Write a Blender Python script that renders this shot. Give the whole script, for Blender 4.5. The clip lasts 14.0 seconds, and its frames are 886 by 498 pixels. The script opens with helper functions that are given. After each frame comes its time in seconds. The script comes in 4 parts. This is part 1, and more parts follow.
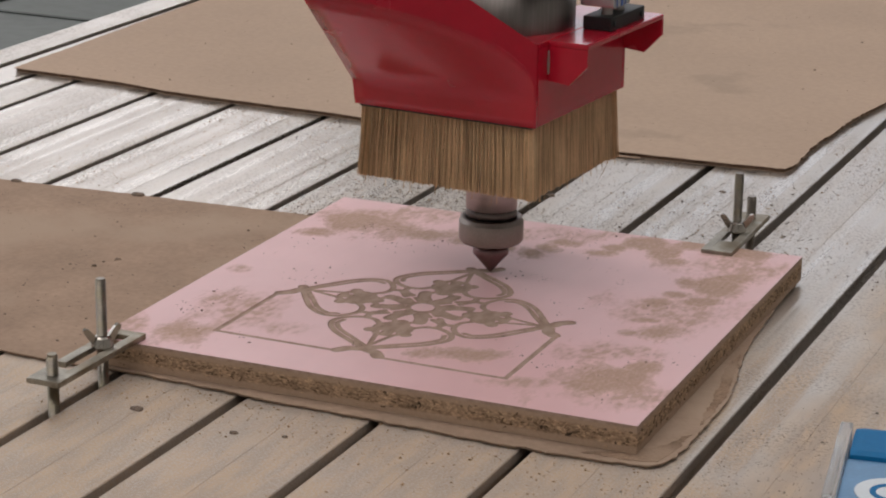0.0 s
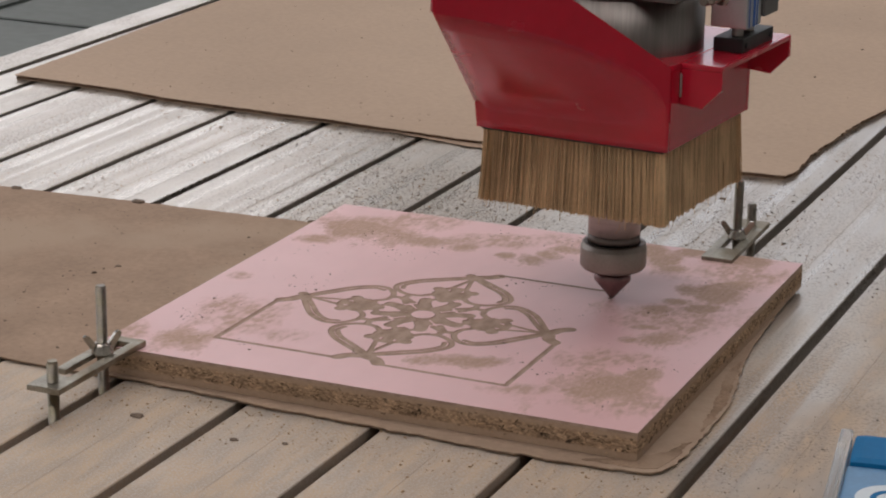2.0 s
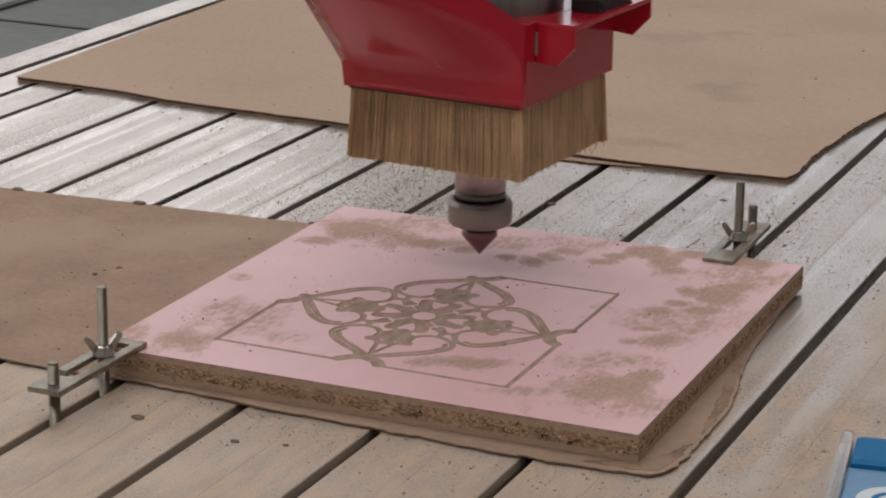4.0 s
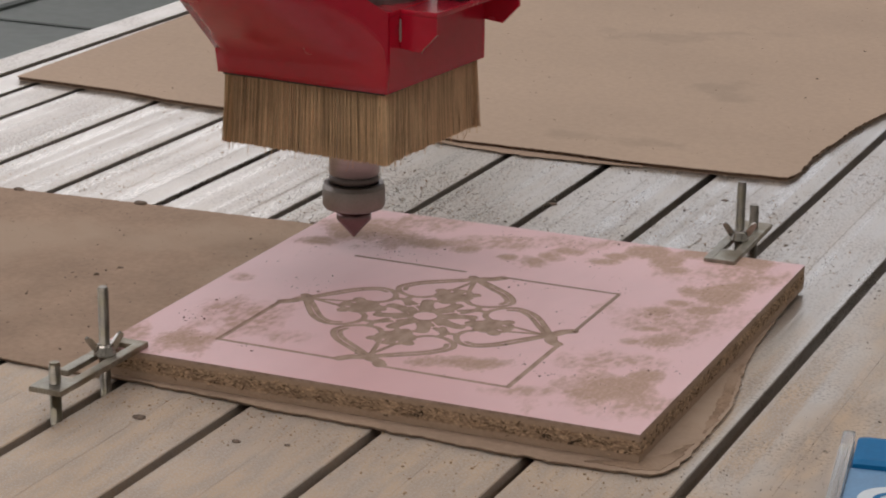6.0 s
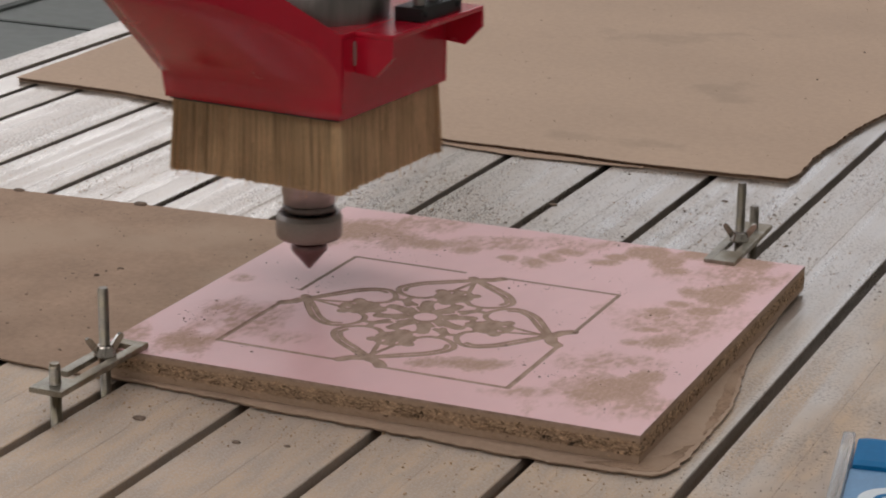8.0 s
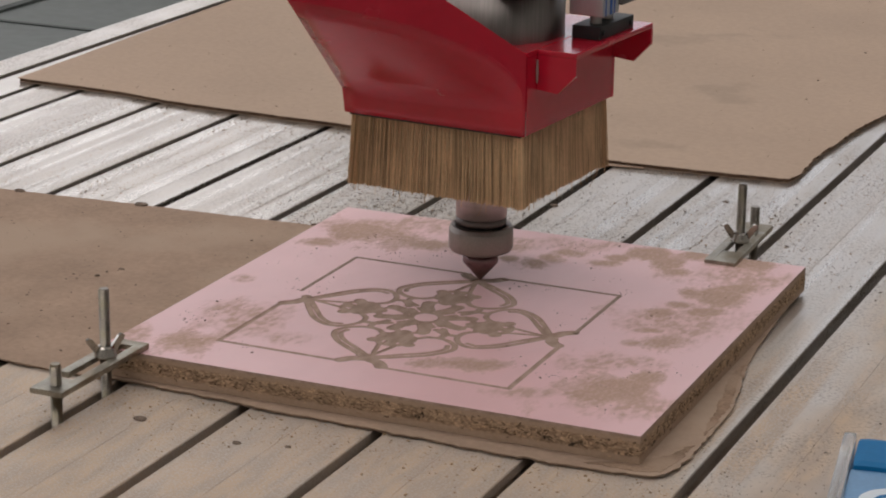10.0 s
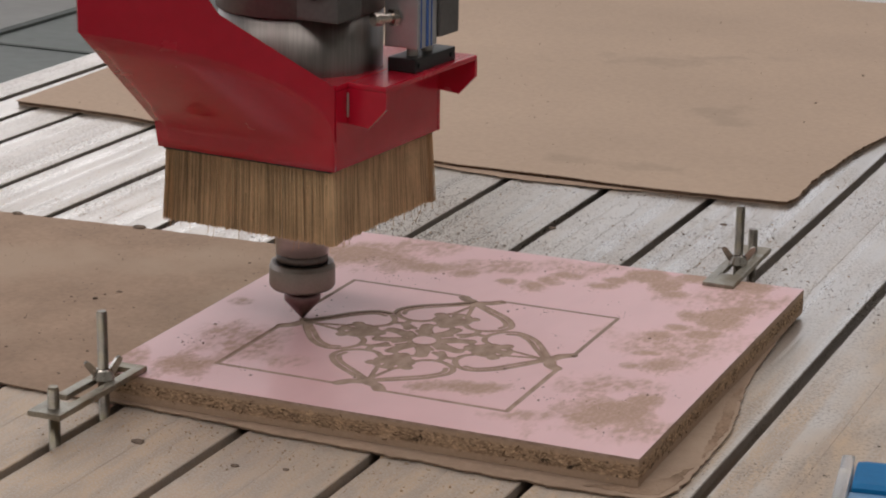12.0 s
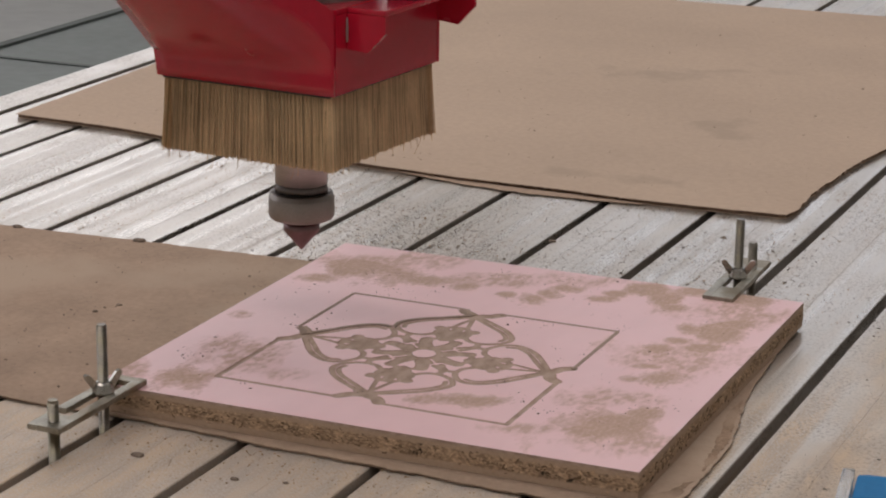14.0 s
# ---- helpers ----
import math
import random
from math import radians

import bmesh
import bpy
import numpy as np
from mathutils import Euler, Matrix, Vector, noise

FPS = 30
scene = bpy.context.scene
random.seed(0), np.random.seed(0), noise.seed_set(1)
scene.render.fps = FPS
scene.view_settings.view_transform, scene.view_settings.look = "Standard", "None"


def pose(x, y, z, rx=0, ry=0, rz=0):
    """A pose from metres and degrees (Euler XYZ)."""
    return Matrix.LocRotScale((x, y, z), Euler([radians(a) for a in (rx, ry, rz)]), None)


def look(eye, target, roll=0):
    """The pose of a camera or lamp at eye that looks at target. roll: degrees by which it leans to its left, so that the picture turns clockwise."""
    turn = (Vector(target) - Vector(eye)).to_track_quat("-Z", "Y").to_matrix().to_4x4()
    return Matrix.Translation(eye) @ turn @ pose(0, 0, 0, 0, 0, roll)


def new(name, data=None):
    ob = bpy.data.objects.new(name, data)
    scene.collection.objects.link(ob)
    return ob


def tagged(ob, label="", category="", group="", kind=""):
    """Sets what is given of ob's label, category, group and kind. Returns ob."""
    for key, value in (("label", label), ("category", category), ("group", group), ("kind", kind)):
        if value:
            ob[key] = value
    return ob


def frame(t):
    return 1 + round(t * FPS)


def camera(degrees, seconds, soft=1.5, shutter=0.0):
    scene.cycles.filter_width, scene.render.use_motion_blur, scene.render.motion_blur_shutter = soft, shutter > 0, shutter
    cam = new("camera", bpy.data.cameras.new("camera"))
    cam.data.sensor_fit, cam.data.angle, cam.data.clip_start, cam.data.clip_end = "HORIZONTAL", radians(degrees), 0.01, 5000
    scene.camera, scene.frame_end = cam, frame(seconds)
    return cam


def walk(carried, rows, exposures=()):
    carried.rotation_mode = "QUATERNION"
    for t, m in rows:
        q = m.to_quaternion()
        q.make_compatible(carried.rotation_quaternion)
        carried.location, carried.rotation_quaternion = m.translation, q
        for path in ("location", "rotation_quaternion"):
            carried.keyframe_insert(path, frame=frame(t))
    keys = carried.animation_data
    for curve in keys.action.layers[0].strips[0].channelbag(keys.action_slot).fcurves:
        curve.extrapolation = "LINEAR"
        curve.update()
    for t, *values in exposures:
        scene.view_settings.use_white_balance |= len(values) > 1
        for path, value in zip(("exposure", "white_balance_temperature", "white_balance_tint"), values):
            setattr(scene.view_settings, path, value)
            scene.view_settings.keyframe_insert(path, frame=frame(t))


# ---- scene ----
CAM_EYE = (0.600, -1.427, 0.534)


def cam_pose(yaw, pitch, roll):
    """yaw from +Y towards +X, pitch above the horizon, roll to the left."""
    y, p = radians(yaw), radians(pitch)
    way = Vector((math.sin(y) * math.cos(p), math.cos(y) * math.cos(p), math.sin(p)))
    return look(CAM_EYE, Vector(CAM_EYE) + way, roll)


cam = camera(22.14, 14.0, soft=2.0, shutter=0.4)
ROLL = 0.80
walk(cam, [(t, cam_pose(y, p, ROLL)) for t, y, p in (
    (0.0, -23.663, -17.248), (0.5, -23.663, -17.159), (1.0, -23.663, -17.093), (1.5, -23.663, -17.072),
    (2.0, -23.672, -17.072), (2.5, -23.663, -17.065), (3.0, -23.665, -17.045), (5.3, -23.731, -17.029),
    (6.0, -23.731, -17.032), (6.5, -23.731, -17.045), (7.0, -23.731, -17.032), (7.5, -23.727, -17.028),
    (8.0, -23.734, -17.010), (10.3, -23.754, -16.993), (10.5, -23.754, -16.985), (11.0, -23.750, -16.853),
    (11.5, -23.731, -16.679), (12.0, -23.712, -16.420), (12.5, -23.719, -16.371), (13.0, -23.731, -16.390),
    (13.5, -23.727, -16.365), (13.8, -23.718, -16.280), (14.0, -23.712, -16.087))], exposures=[(t, e - 0.07, 6550, 14.5) for t, e in ((0.0, 0.0), (0.5, -0.02), (2.5, -0.08), (5.5, -0.06), (8.0, -0.08), (11.5, -0.08), (12.0, 0.0), (13.0, 0.06), (13.5, 0.02), (14.0, 0.0))])

# ---- light: a workshop hall with roof lights, a band of windows and an added fill ----
world = bpy.data.worlds.new("sky")
scene.world = world
world.use_nodes = True
wn = world.node_tree.nodes
sky = wn.new("ShaderNodeTexSky")
sky.sky_type = "NISHITA"
sky.sun_disc = False
sky.sun_elevation, sky.sun_rotation = radians(40), radians(200)
world.node_tree.links.new(sky.outputs["Color"], wn["Background"].inputs["Color"])
wn["Background"].inputs["Strength"].default_value = 0.1


def area(name, eye, target, sx, sy, watts, color):
    d = bpy.data.lights.new(name, "AREA")
    d.shape, d.size, d.size_y, d.energy, d.color = "RECTANGLE", sx, sy, watts, color
    ob = new(name, d)
    ob.matrix_world = look(eye, target)
    return ob


FLOOR_Z, CEIL_Z = -0.80, 5.2
X0, X1, Y0, Y1 = -9.0, 7.0, -7.0, 9.0
DAY = (1.0, 0.985, 0.96)
for ry, watts in ((-3.5, 190), (1.0, 122), (5.5, 138)):
    area("roof_light", (-1.0, ry, CEIL_Z - 0.06), (-1.0, ry, 0), 9.0, 1.6, watts, (1.0, 0.97, 0.93))
area("window_fill_light", (X0 + 0.12, 2.5, 2.9), (0, 2.5, 1.2), 11.0, 2.4, 135, DAY)
# added fill in an assumed second north window, brightens the bed's back right
area("window_fill_light", (-1.2, Y1 - 0.12, 2.75), (-1.2, 0, 2.0), 4.8, 1.9, 30, DAY)
area("window_fill_light", (-6.6, Y1 - 0.12, 2.75), (-6.6, 0, 2.0), 4.2, 1.9, 54, DAY)


# ---- materials ----
def mat(name, color, rough=0.5, metal=0.0, var=0.12, scale=30.0, bump=0.0, bump_scale=200.0, color2=None, stretch=None, spec=0.5, coat=0.0, fine=None):
    m = bpy.data.materials.new(name)
    m.use_nodes = True
    nt = m.node_tree
    b = nt.nodes["Principled BSDF"]
    b.inputs["Roughness"].default_value = rough
    b.inputs["Metallic"].default_value = metal
    b.inputs["Specular IOR Level"].default_value = spec
    b.inputs["Coat Weight"].default_value = coat
    b.inputs["Coat Roughness"].default_value = 0.09
    tc = nt.nodes.new("ShaderNodeTexCoord")
    mp = nt.nodes.new("ShaderNodeMapping")
    mp.inputs["Scale"].default_value = stretch or (1, 1, 1)
    nt.links.new(tc.outputs["Object"], mp.inputs["Vector"])

    def noi(sc, detail=5.0):
        n = nt.nodes.new("ShaderNodeTexNoise")
        n.inputs["Scale"].default_value, n.inputs["Detail"].default_value = sc, detail
        nt.links.new(mp.outputs["Vector"], n.inputs["Vector"])
        return n.outputs["Fac"]

    def ramp(fac, stops):
        r = nt.nodes.new("ShaderNodeValToRGB")
        while len(r.color_ramp.elements) < len(stops):
            r.color_ramp.elements.new(0.5)
        for e, (pos, c) in zip(r.color_ramp.elements, stops):
            e.position, e.color = pos, (*c, 1)
        nt.links.new(fac, r.inputs["Fac"])
        return r.outputs["Color"]

    def mix(fac, a, c, mode="MIX"):
        x = nt.nodes.new("ShaderNodeMix")
        x.data_type, x.blend_type = "RGBA", mode
        for sock, val in ((x.inputs[0], fac), (x.inputs[6], a), (x.inputs[7], c)):
            if hasattr(val, "is_output"):
                nt.links.new(val, sock)
            elif isinstance(val, tuple):
                sock.default_value = (*val, 1)
            else:
                sock.default_value = val
        return x.outputs[2]

    lo = tuple(c * (1 - var) for c in color)
    hi = tuple(min(1, c * (1 + var)) for c in color)
    col = ramp(noi(scale), [(0.3, lo), (0.7, hi)])
    f2 = ramp(noi(fine or scale * 9, 3.0), [(0.35, (1 - var * 0.7,) * 3), (0.65, (1 + var * 0.3,) * 3)])
    col = mix(1.0, col, f2, "MULTIPLY")
    if color2:
        col = mix(ramp(noi(scale * 0.35), [(0.5, (0, 0, 0)), (0.62, (1, 1, 1))]), col, color2)
    nt.links.new(col, b.inputs["Base Color"])
    rr = nt.nodes.new("ShaderNodeMapRange")
    rr.inputs["To Min"].default_value, rr.inputs["To Max"].default_value = max(0.02, rough - 0.08), min(1, rough + 0.08)
    nt.links.new(noi(scale * 2), rr.inputs["Value"])
    nt.links.new(rr.outputs["Result"], b.inputs["Roughness"])
    if bump:
        bp = nt.nodes.new("ShaderNodeBump")
        bp.inputs["Strength"].default_value, bp.inputs["Distance"].default_value = bump, 0.001
        nt.links.new(noi(bump_scale), bp.inputs["Height"])
        nt.links.new(bp.outputs["Normal"], b.inputs["Normal"])
    return m, nt, b, noi, ramp, mix, col, tc


def simple(*a, **k):
    return mat(*a, **k)[0]


def math_node(nt, op, a, c=None, clamp=False):
    n = nt.nodes.new("ShaderNodeMath")
    n.operation, n.use_clamp = op, clamp
    for sock, val in zip(n.inputs, (a, c)):
        if val is None:
            continue
        if hasattr(val, "is_output"):
            nt.links.new(val, sock)
        else:
            sock.default_value = val
    return n.outputs[0]


def union(nt, tc, spots):
    """Union of soft ellipses (x, y, rx, ry, turn): 1 in a middle, 0 on a rim, negative outside."""
    total = None
    for x, y, rx, ry, turn in spots:
        mp = nt.nodes.new("ShaderNodeMapping")
        mp.vector_type = "TEXTURE"
        mp.inputs["Location"].default_value = (x, y, 0)
        mp.inputs["Rotation"].default_value = (0, 0, radians(turn))
        mp.inputs["Scale"].default_value = (rx, ry, 1000)
        if total is None:
            nt.links.new(tc.outputs["Object"], mp.inputs["Vector"])
        else:
            # take the spots one after another, which keeps the shader small
            one = nt.nodes.new("ShaderNodeVectorMath")
            one.operation = "MULTIPLY_ADD"
            nt.links.new(total, one.inputs[0])
            one.inputs[1].default_value = (1e-9, 1e-9, 1e-9)
            nt.links.new(tc.outputs["Object"], one.inputs[2])
            nt.links.new(one.outputs[0], mp.inputs["Vector"])
        ln = nt.nodes.new("ShaderNodeVectorMath")
        ln.operation = "LENGTH"
        nt.links.new(mp.outputs["Vector"], ln.inputs[0])
        d = math_node(nt, "SUBTRACT", 1.0, ln.outputs["Value"])
        total = d if total is None else math_node(nt, "MAXIMUM", total, d)
    return total


def ragged_rim(nt, shape, noise_fac, wobble):
    n = math_node(nt, "MULTIPLY", math_node(nt, "SUBTRACT", noise_fac, 0.5), wobble)
    return math_node(nt, "ADD", shape, n)


def blobs(nt, tc, noise_fac, spots, wobble):
    return ragged_rim(nt, union(nt, tc, spots), noise_fac, wobble)


RED = simple("red_paint", (0.49, 0.009, 0.030), rough=0.25, var=0.06, scale=14, bump=0.25, bump_scale=11, coat=0.4)
STEEL = simple("brushed_steel", (0.52, 0.48, 0.45), rough=0.45, metal=1.0, var=0.1, scale=40, stretch=(1, 1, 6), bump=0.05)
# upright colour streaks imitate the reflections on the spindle body
SPINDLE = simple("turned_steel", (0.26, 0.235, 0.22), rough=0.42, metal=1.0, var=0.16, scale=30, stretch=(3, 3, 0.15))
NUT = simple("ground_steel", (0.34, 0.30, 0.275), rough=0.46, metal=1.0, var=0.08, scale=60)
DARKSTEEL = simple("dark_steel", (0.20, 0.175, 0.165), rough=0.5, metal=1.0, var=0.15, scale=60)
BITMAT = simple("carbide", (0.22, 0.14, 0.14), rough=0.32, metal=1.0, var=0.1, scale=80)
GREYCAST = simple("grey_cast", (0.16, 0.155, 0.15), rough=0.5, metal=0.6, var=0.12, scale=30, bump=0.2)
ALUCYL = simple("anodised_aluminium", (0.62, 0.62, 0.63), rough=0.32, metal=0.85, var=0.05, scale=60)
BLACK = simple("black_plastic", (0.012, 0.012, 0.013), rough=0.45, var=0.2, scale=60)
BLUEPAINT = simple("blue_print", (0.03, 0.12, 0.42), rough=0.45, var=0.1, scale=60)
BRASS = simple("nickel_brass", (0.52, 0.46, 0.41), rough=0.25, metal=1.0, var=0.08, scale=90)
ZINC = simple("zinc_plated_steel", (0.28, 0.25, 0.215), rough=0.36, metal=1.0, var=0.25, scale=160, bump=0.1, color2=(0.27, 0.24, 0.18))
WINGMAT = simple("bright_zinc", (0.42, 0.39, 0.35), rough=0.24, metal=1.0, var=0.15, scale=200)
CLAMPMAT = simple("clamp_steel", (0.36, 0.34, 0.29), rough=0.42, metal=0.9, var=0.22, scale=90, bump=0.15, color2=(0.26, 0.22, 0.16))
FLOORMAT = simple("floor_paint", (0.092, 0.108, 0.100), rough=0.45, var=0.2, scale=2.5, color2=(0.072, 0.084, 0.080), bump=0.2, bump_scale=30)
JOINTMAT = simple("joint_filler", (0.07, 0.08, 0.075), rough=0.7, var=0.2, scale=8)
WALKMAT = simple("walkway_paint", (0.20, 0.20, 0.188), rough=0.5, var=0.12, scale=1.5, bump=0.2, bump_scale=30)
WALLMAT = simple("wall_paint", (0.62, 0.61, 0.58), rough=0.8, var=0.06, scale=0.8, bump=0.1, bump_scale=20)
CEILMAT = simple("ceiling_sheet", (0.5, 0.5, 0.5), rough=0.7, var=0.06, scale=1.0)
CARTON = simple("cardboard", (0.375, 0.270, 0.203), rough=0.88, var=0.10, scale=5, bump=0.4, bump_scale=120, spec=0.2, fine=110)
TORNPLY = simple("torn_paper_ply", (0.29, 0.20, 0.14), rough=0.95, var=0.25, scale=45, bump=0.9, bump_scale=380, spec=0.1, color2=(0.36, 0.26, 0.19))
FLUTE = simple("cardboard_core", (0.19, 0.125, 0.085), rough=0.9, var=0.3, scale=90, spec=0.1)


def stained_carton():
    m, nt, b, noi, ramp, mix, col, tc = mat("stained_cardboard", (0.455, 0.340, 0.258), rough=0.86, var=0.07, scale=3.5, bump=0.25, bump_scale=90, spec=0.2, fine=160)
    smudge = blobs(nt, tc, noi(24, 7), ((-0.062, 0.80, 0.05, 0.045, 20), (-0.03, 0.76, 0.03, 0.02, 0), (-0.10, 0.55, 0.10, 0.02, 0), (-0.2, 1.05, 0.12, 0.05, 30)), 4.2)
    nt.links.new(mix(ramp(smudge, [(0.1, (0, 0, 0)), (0.9, (0.22,) * 3)]), col, (0.20, 0.165, 0.13)), b.inputs["Base Color"])
    return m


CARTON_FAR = stained_carton()
CARTON_NEAR = simple("scuffed_cardboard", (0.36, 0.258, 0.19), rough=0.9, var=0.13, scale=16, bump=0.6, bump_scale=260, spec=0.15, fine=240, color2=(0.40, 0.30, 0.225))
CHIP = simple("particleboard_crumbs", (0.42, 0.29, 0.18), rough=0.9, var=0.35, scale=300, spec=0.1)
CHIPDARK = simple("dark_crumbs", (0.19, 0.145, 0.115), rough=0.9, var=0.4, scale=300, spec=0.1)
CHIPGREY = simple("greyed_crumbs", (0.27, 0.235, 0.205), rough=0.9, var=0.4, scale=300, spec=0.1)
GROOVE = simple("cut_core", (0.33, 0.245, 0.195), rough=0.92, var=0.25, scale=160, bump=0.5, bump_scale=900, spec=0.1)


def flake_material():
    m, nt, b, noi, ramp, mix, col, tc = mat("wood_flakes", (0.42, 0.30, 0.205), rough=0.85, var=0.2, scale=200, spec=0.15)
    geo = nt.nodes.new("ShaderNodeNewGeometry")
    c = mix(1.0, col, ramp(geo.outputs["Random Per Island"], [(0.0, (0.3, 0.27, 0.24)), (0.35, (0.8, 0.78, 0.75)), (1.0, (1.4, 1.36, 1.28))]), "MULTIPLY")
    nt.links.new(c, b.inputs["Base Color"])
    return m


FLAKE = flake_material()


def bristle_material():
    m, nt, b, noi, ramp, mix, col, tc = mat("brush_bristles", (0.64, 0.465, 0.285), rough=0.5, var=0.12, scale=40, spec=0.35)
    geo = nt.nodes.new("ShaderNodeNewGeometry")
    c = mix(1.0, col, ramp(geo.outputs["Random Per Island"], [(0.0, (0.45, 0.42, 0.38)), (0.3, (0.88, 0.86, 0.82)), (1.0, (1.22, 1.2, 1.14))]), "MULTIPLY")
    nt.links.new(c, b.inputs["Base Color"])
    return m


BRISTLE = bristle_material()


BOARD_TOP = 0.0213
THIN_DUST = ((0.134, -0.075, 0.023, 0.016, 22), (0.103, -0.090, 0.009, 0.011, 22), (0.104, -0.154, 0.022, 0.008, 22), (-0.135, -0.109, 0.028, 0.035, 22), (-0.088, -0.130, 0.017, 0.012, 22),
    (-0.177, -0.026, 0.008, 0.007, 22), (-0.182, -0.168, 0.008, 0.014, 22), (0.145, 0.022, 0.036, 0.038, 22), (0.169, -0.151, 0.043, 0.020, 22), (0.146, 0.139, 0.034, 0.029, 22),
    (-0.134, 0.149, 0.054, 0.023, 22), (-0.035, 0.146, 0.071, 0.015, 22))
DUST_SPOTS = ((-0.155, 0.121, 0.018, 0.029, 22), (-0.122, 0.124, 0.020, 0.022, 22), (-0.085, 0.118, 0.020, 0.012, 22), (-0.059, 0.112, 0.010, 0.009, 22), (-0.171, 0.082, 0.013, 0.011, 22),
    (0.002, 0.107, 0.008, 0.012, 22), (0.007, 0.125, 0.009, 0.012, 22), (0.014, 0.142, 0.011, 0.009, 22), (-0.022, 0.108, 0.007, 0.006, 22), (0.047, 0.129, 0.011, 0.007, 22),
    (0.054, 0.147, 0.008, 0.007, 22), (0.074, 0.167, 0.015, 0.015, 22), (0.093, 0.152, 0.013, 0.015, 22), (0.108, 0.135, 0.009, 0.011, 22), (0.111, 0.182, 0.018, 0.012, 22),
    (0.138, 0.182, 0.022, 0.018, 22), (0.154, 0.179, 0.013, 0.012, 22), (0.132, 0.087, 0.010, 0.013, 22), (0.153, 0.089, 0.017, 0.019, 22), (0.158, 0.114, 0.013, 0.011, 22),
    (0.133, 0.058, 0.010, 0.009, 22), (0.127, 0.038, 0.012, 0.010, 22), (0.153, 0.050, 0.016, 0.008, 22), (0.133, -0.004, 0.010, 0.007, 22), (0.143, -0.026, 0.014, 0.017, 22),
    (0.131, -0.034, 0.008, 0.007, 22), (0.148, -0.125, 0.026, 0.023, 22), (0.135, -0.143, 0.011, 0.010, 22), (0.159, -0.096, 0.011, 0.011, 22), (0.047, -0.123, 0.023, 0.010, 22),
    (-0.142, -0.167, 0.018, 0.021, 22))


def laminate_material():
    """Pink melamine face; where the cutter went through, the brown core shows by its depth; dust lies in ragged drifts."""
    m, nt, b, noi, ramp, mix, col, tc = mat("pink_laminate", (0.72, 0.465, 0.475), rough=0.38, var=0.03, scale=8, spec=0.4, fine=60, stretch=(1, 0.5, 1))
    sep = nt.nodes.new("ShaderNodeSeparateXYZ")
    nt.links.new(tc.outputs["Object"], sep.inputs["Vector"])
    ragged = math_node(nt, "ADD", math_node(nt, "MULTIPLY", noi(40, 6), 0.72), math_node(nt, "MULTIPLY", noi(280, 4), 0.28))
    heaps = union(nt, tc, DUST_SPOTS)
    drift = math_node(nt, "ADD", ragged_rim(nt, heaps, ragged, 4.2), 0.42)
    d1 = ramp(drift, [(0.0, (0, 0, 0)), (0.30, (0.55, 0.55, 0.55)), (0.8, (1, 1, 1))])
    grain = ramp(noi(420, 3), [(0.35, (0.78,) * 3), (0.55, (1,) * 3)])
    dust = mix(1.0, d1, grain, "MULTIPLY")
    haze = ramp(math_node(nt, "ADD", ragged_rim(nt, heaps, noi(40, 6), 4.5), 0.75), [(0.0, (0, 0, 0)), (0.9, (0.8,) * 3)])
    speck = mix(1.0, ramp(noi(330, 2), [(0.58, (0, 0, 0)), (0.66, (1,) * 3)]), haze, "MULTIPLY")
    dust = mix(1.0, mix(1.0, dust, (0.82, 0.82, 0.82), "MULTIPLY"), speck, "LIGHTEN")
    thin = math_node(nt, "ADD", blobs(nt, tc, ragged, THIN_DUST, 5.0), 0.42)
    film = mix(1.0, ramp(thin, [(0.0, (0, 0, 0)), (0.9, (0.66,) * 3)]), ramp(noi(200, 5), [(0.38, (0.25,) * 3), (0.58, (1,) * 3)]), "MULTIPLY")
    dust = mix(1.0, dust, film, "LIGHTEN")
    c = mix(dust, col, mix(noi(300, 3), (0.33, 0.225, 0.15), (0.44, 0.31, 0.21)))
    cut = math_node(nt, "LESS_THAN", sep.outputs["Z"], BOARD_TOP - 0.0002)
    core = mix(ramp(noi(160, 6), [(0.38, (0, 0, 0)), (0.6, (1,) * 3)]), (0.32, 0.225, 0.172), (0.42, 0.305, 0.24))
    c = mix(cut, c, core)
    nt.links.new(c, b.inputs["Base Color"])
    rg = nt.nodes.new("ShaderNodeMapRange")
    rg.inputs["To Min"].default_value, rg.inputs["To Max"].default_value = 0.38, 0.92
    bw = math_node(nt, "MAXIMUM", dust, cut)
    nt.links.new(bw, rg.inputs["Value"])
    nt.links.new(rg.outputs["Result"], b.inputs["Roughness"])
    bp = nt.nodes.new("ShaderNodeBump")
    bp.inputs["Strength"].default_value, bp.inputs["Distance"].default_value = 0.5, 0.0008
    nt.links.new(dust, bp.inputs["Height"])
    nt.links.new(bp.outputs["Normal"], b.inputs["Normal"])
    return m


LAMINATE = laminate_material()


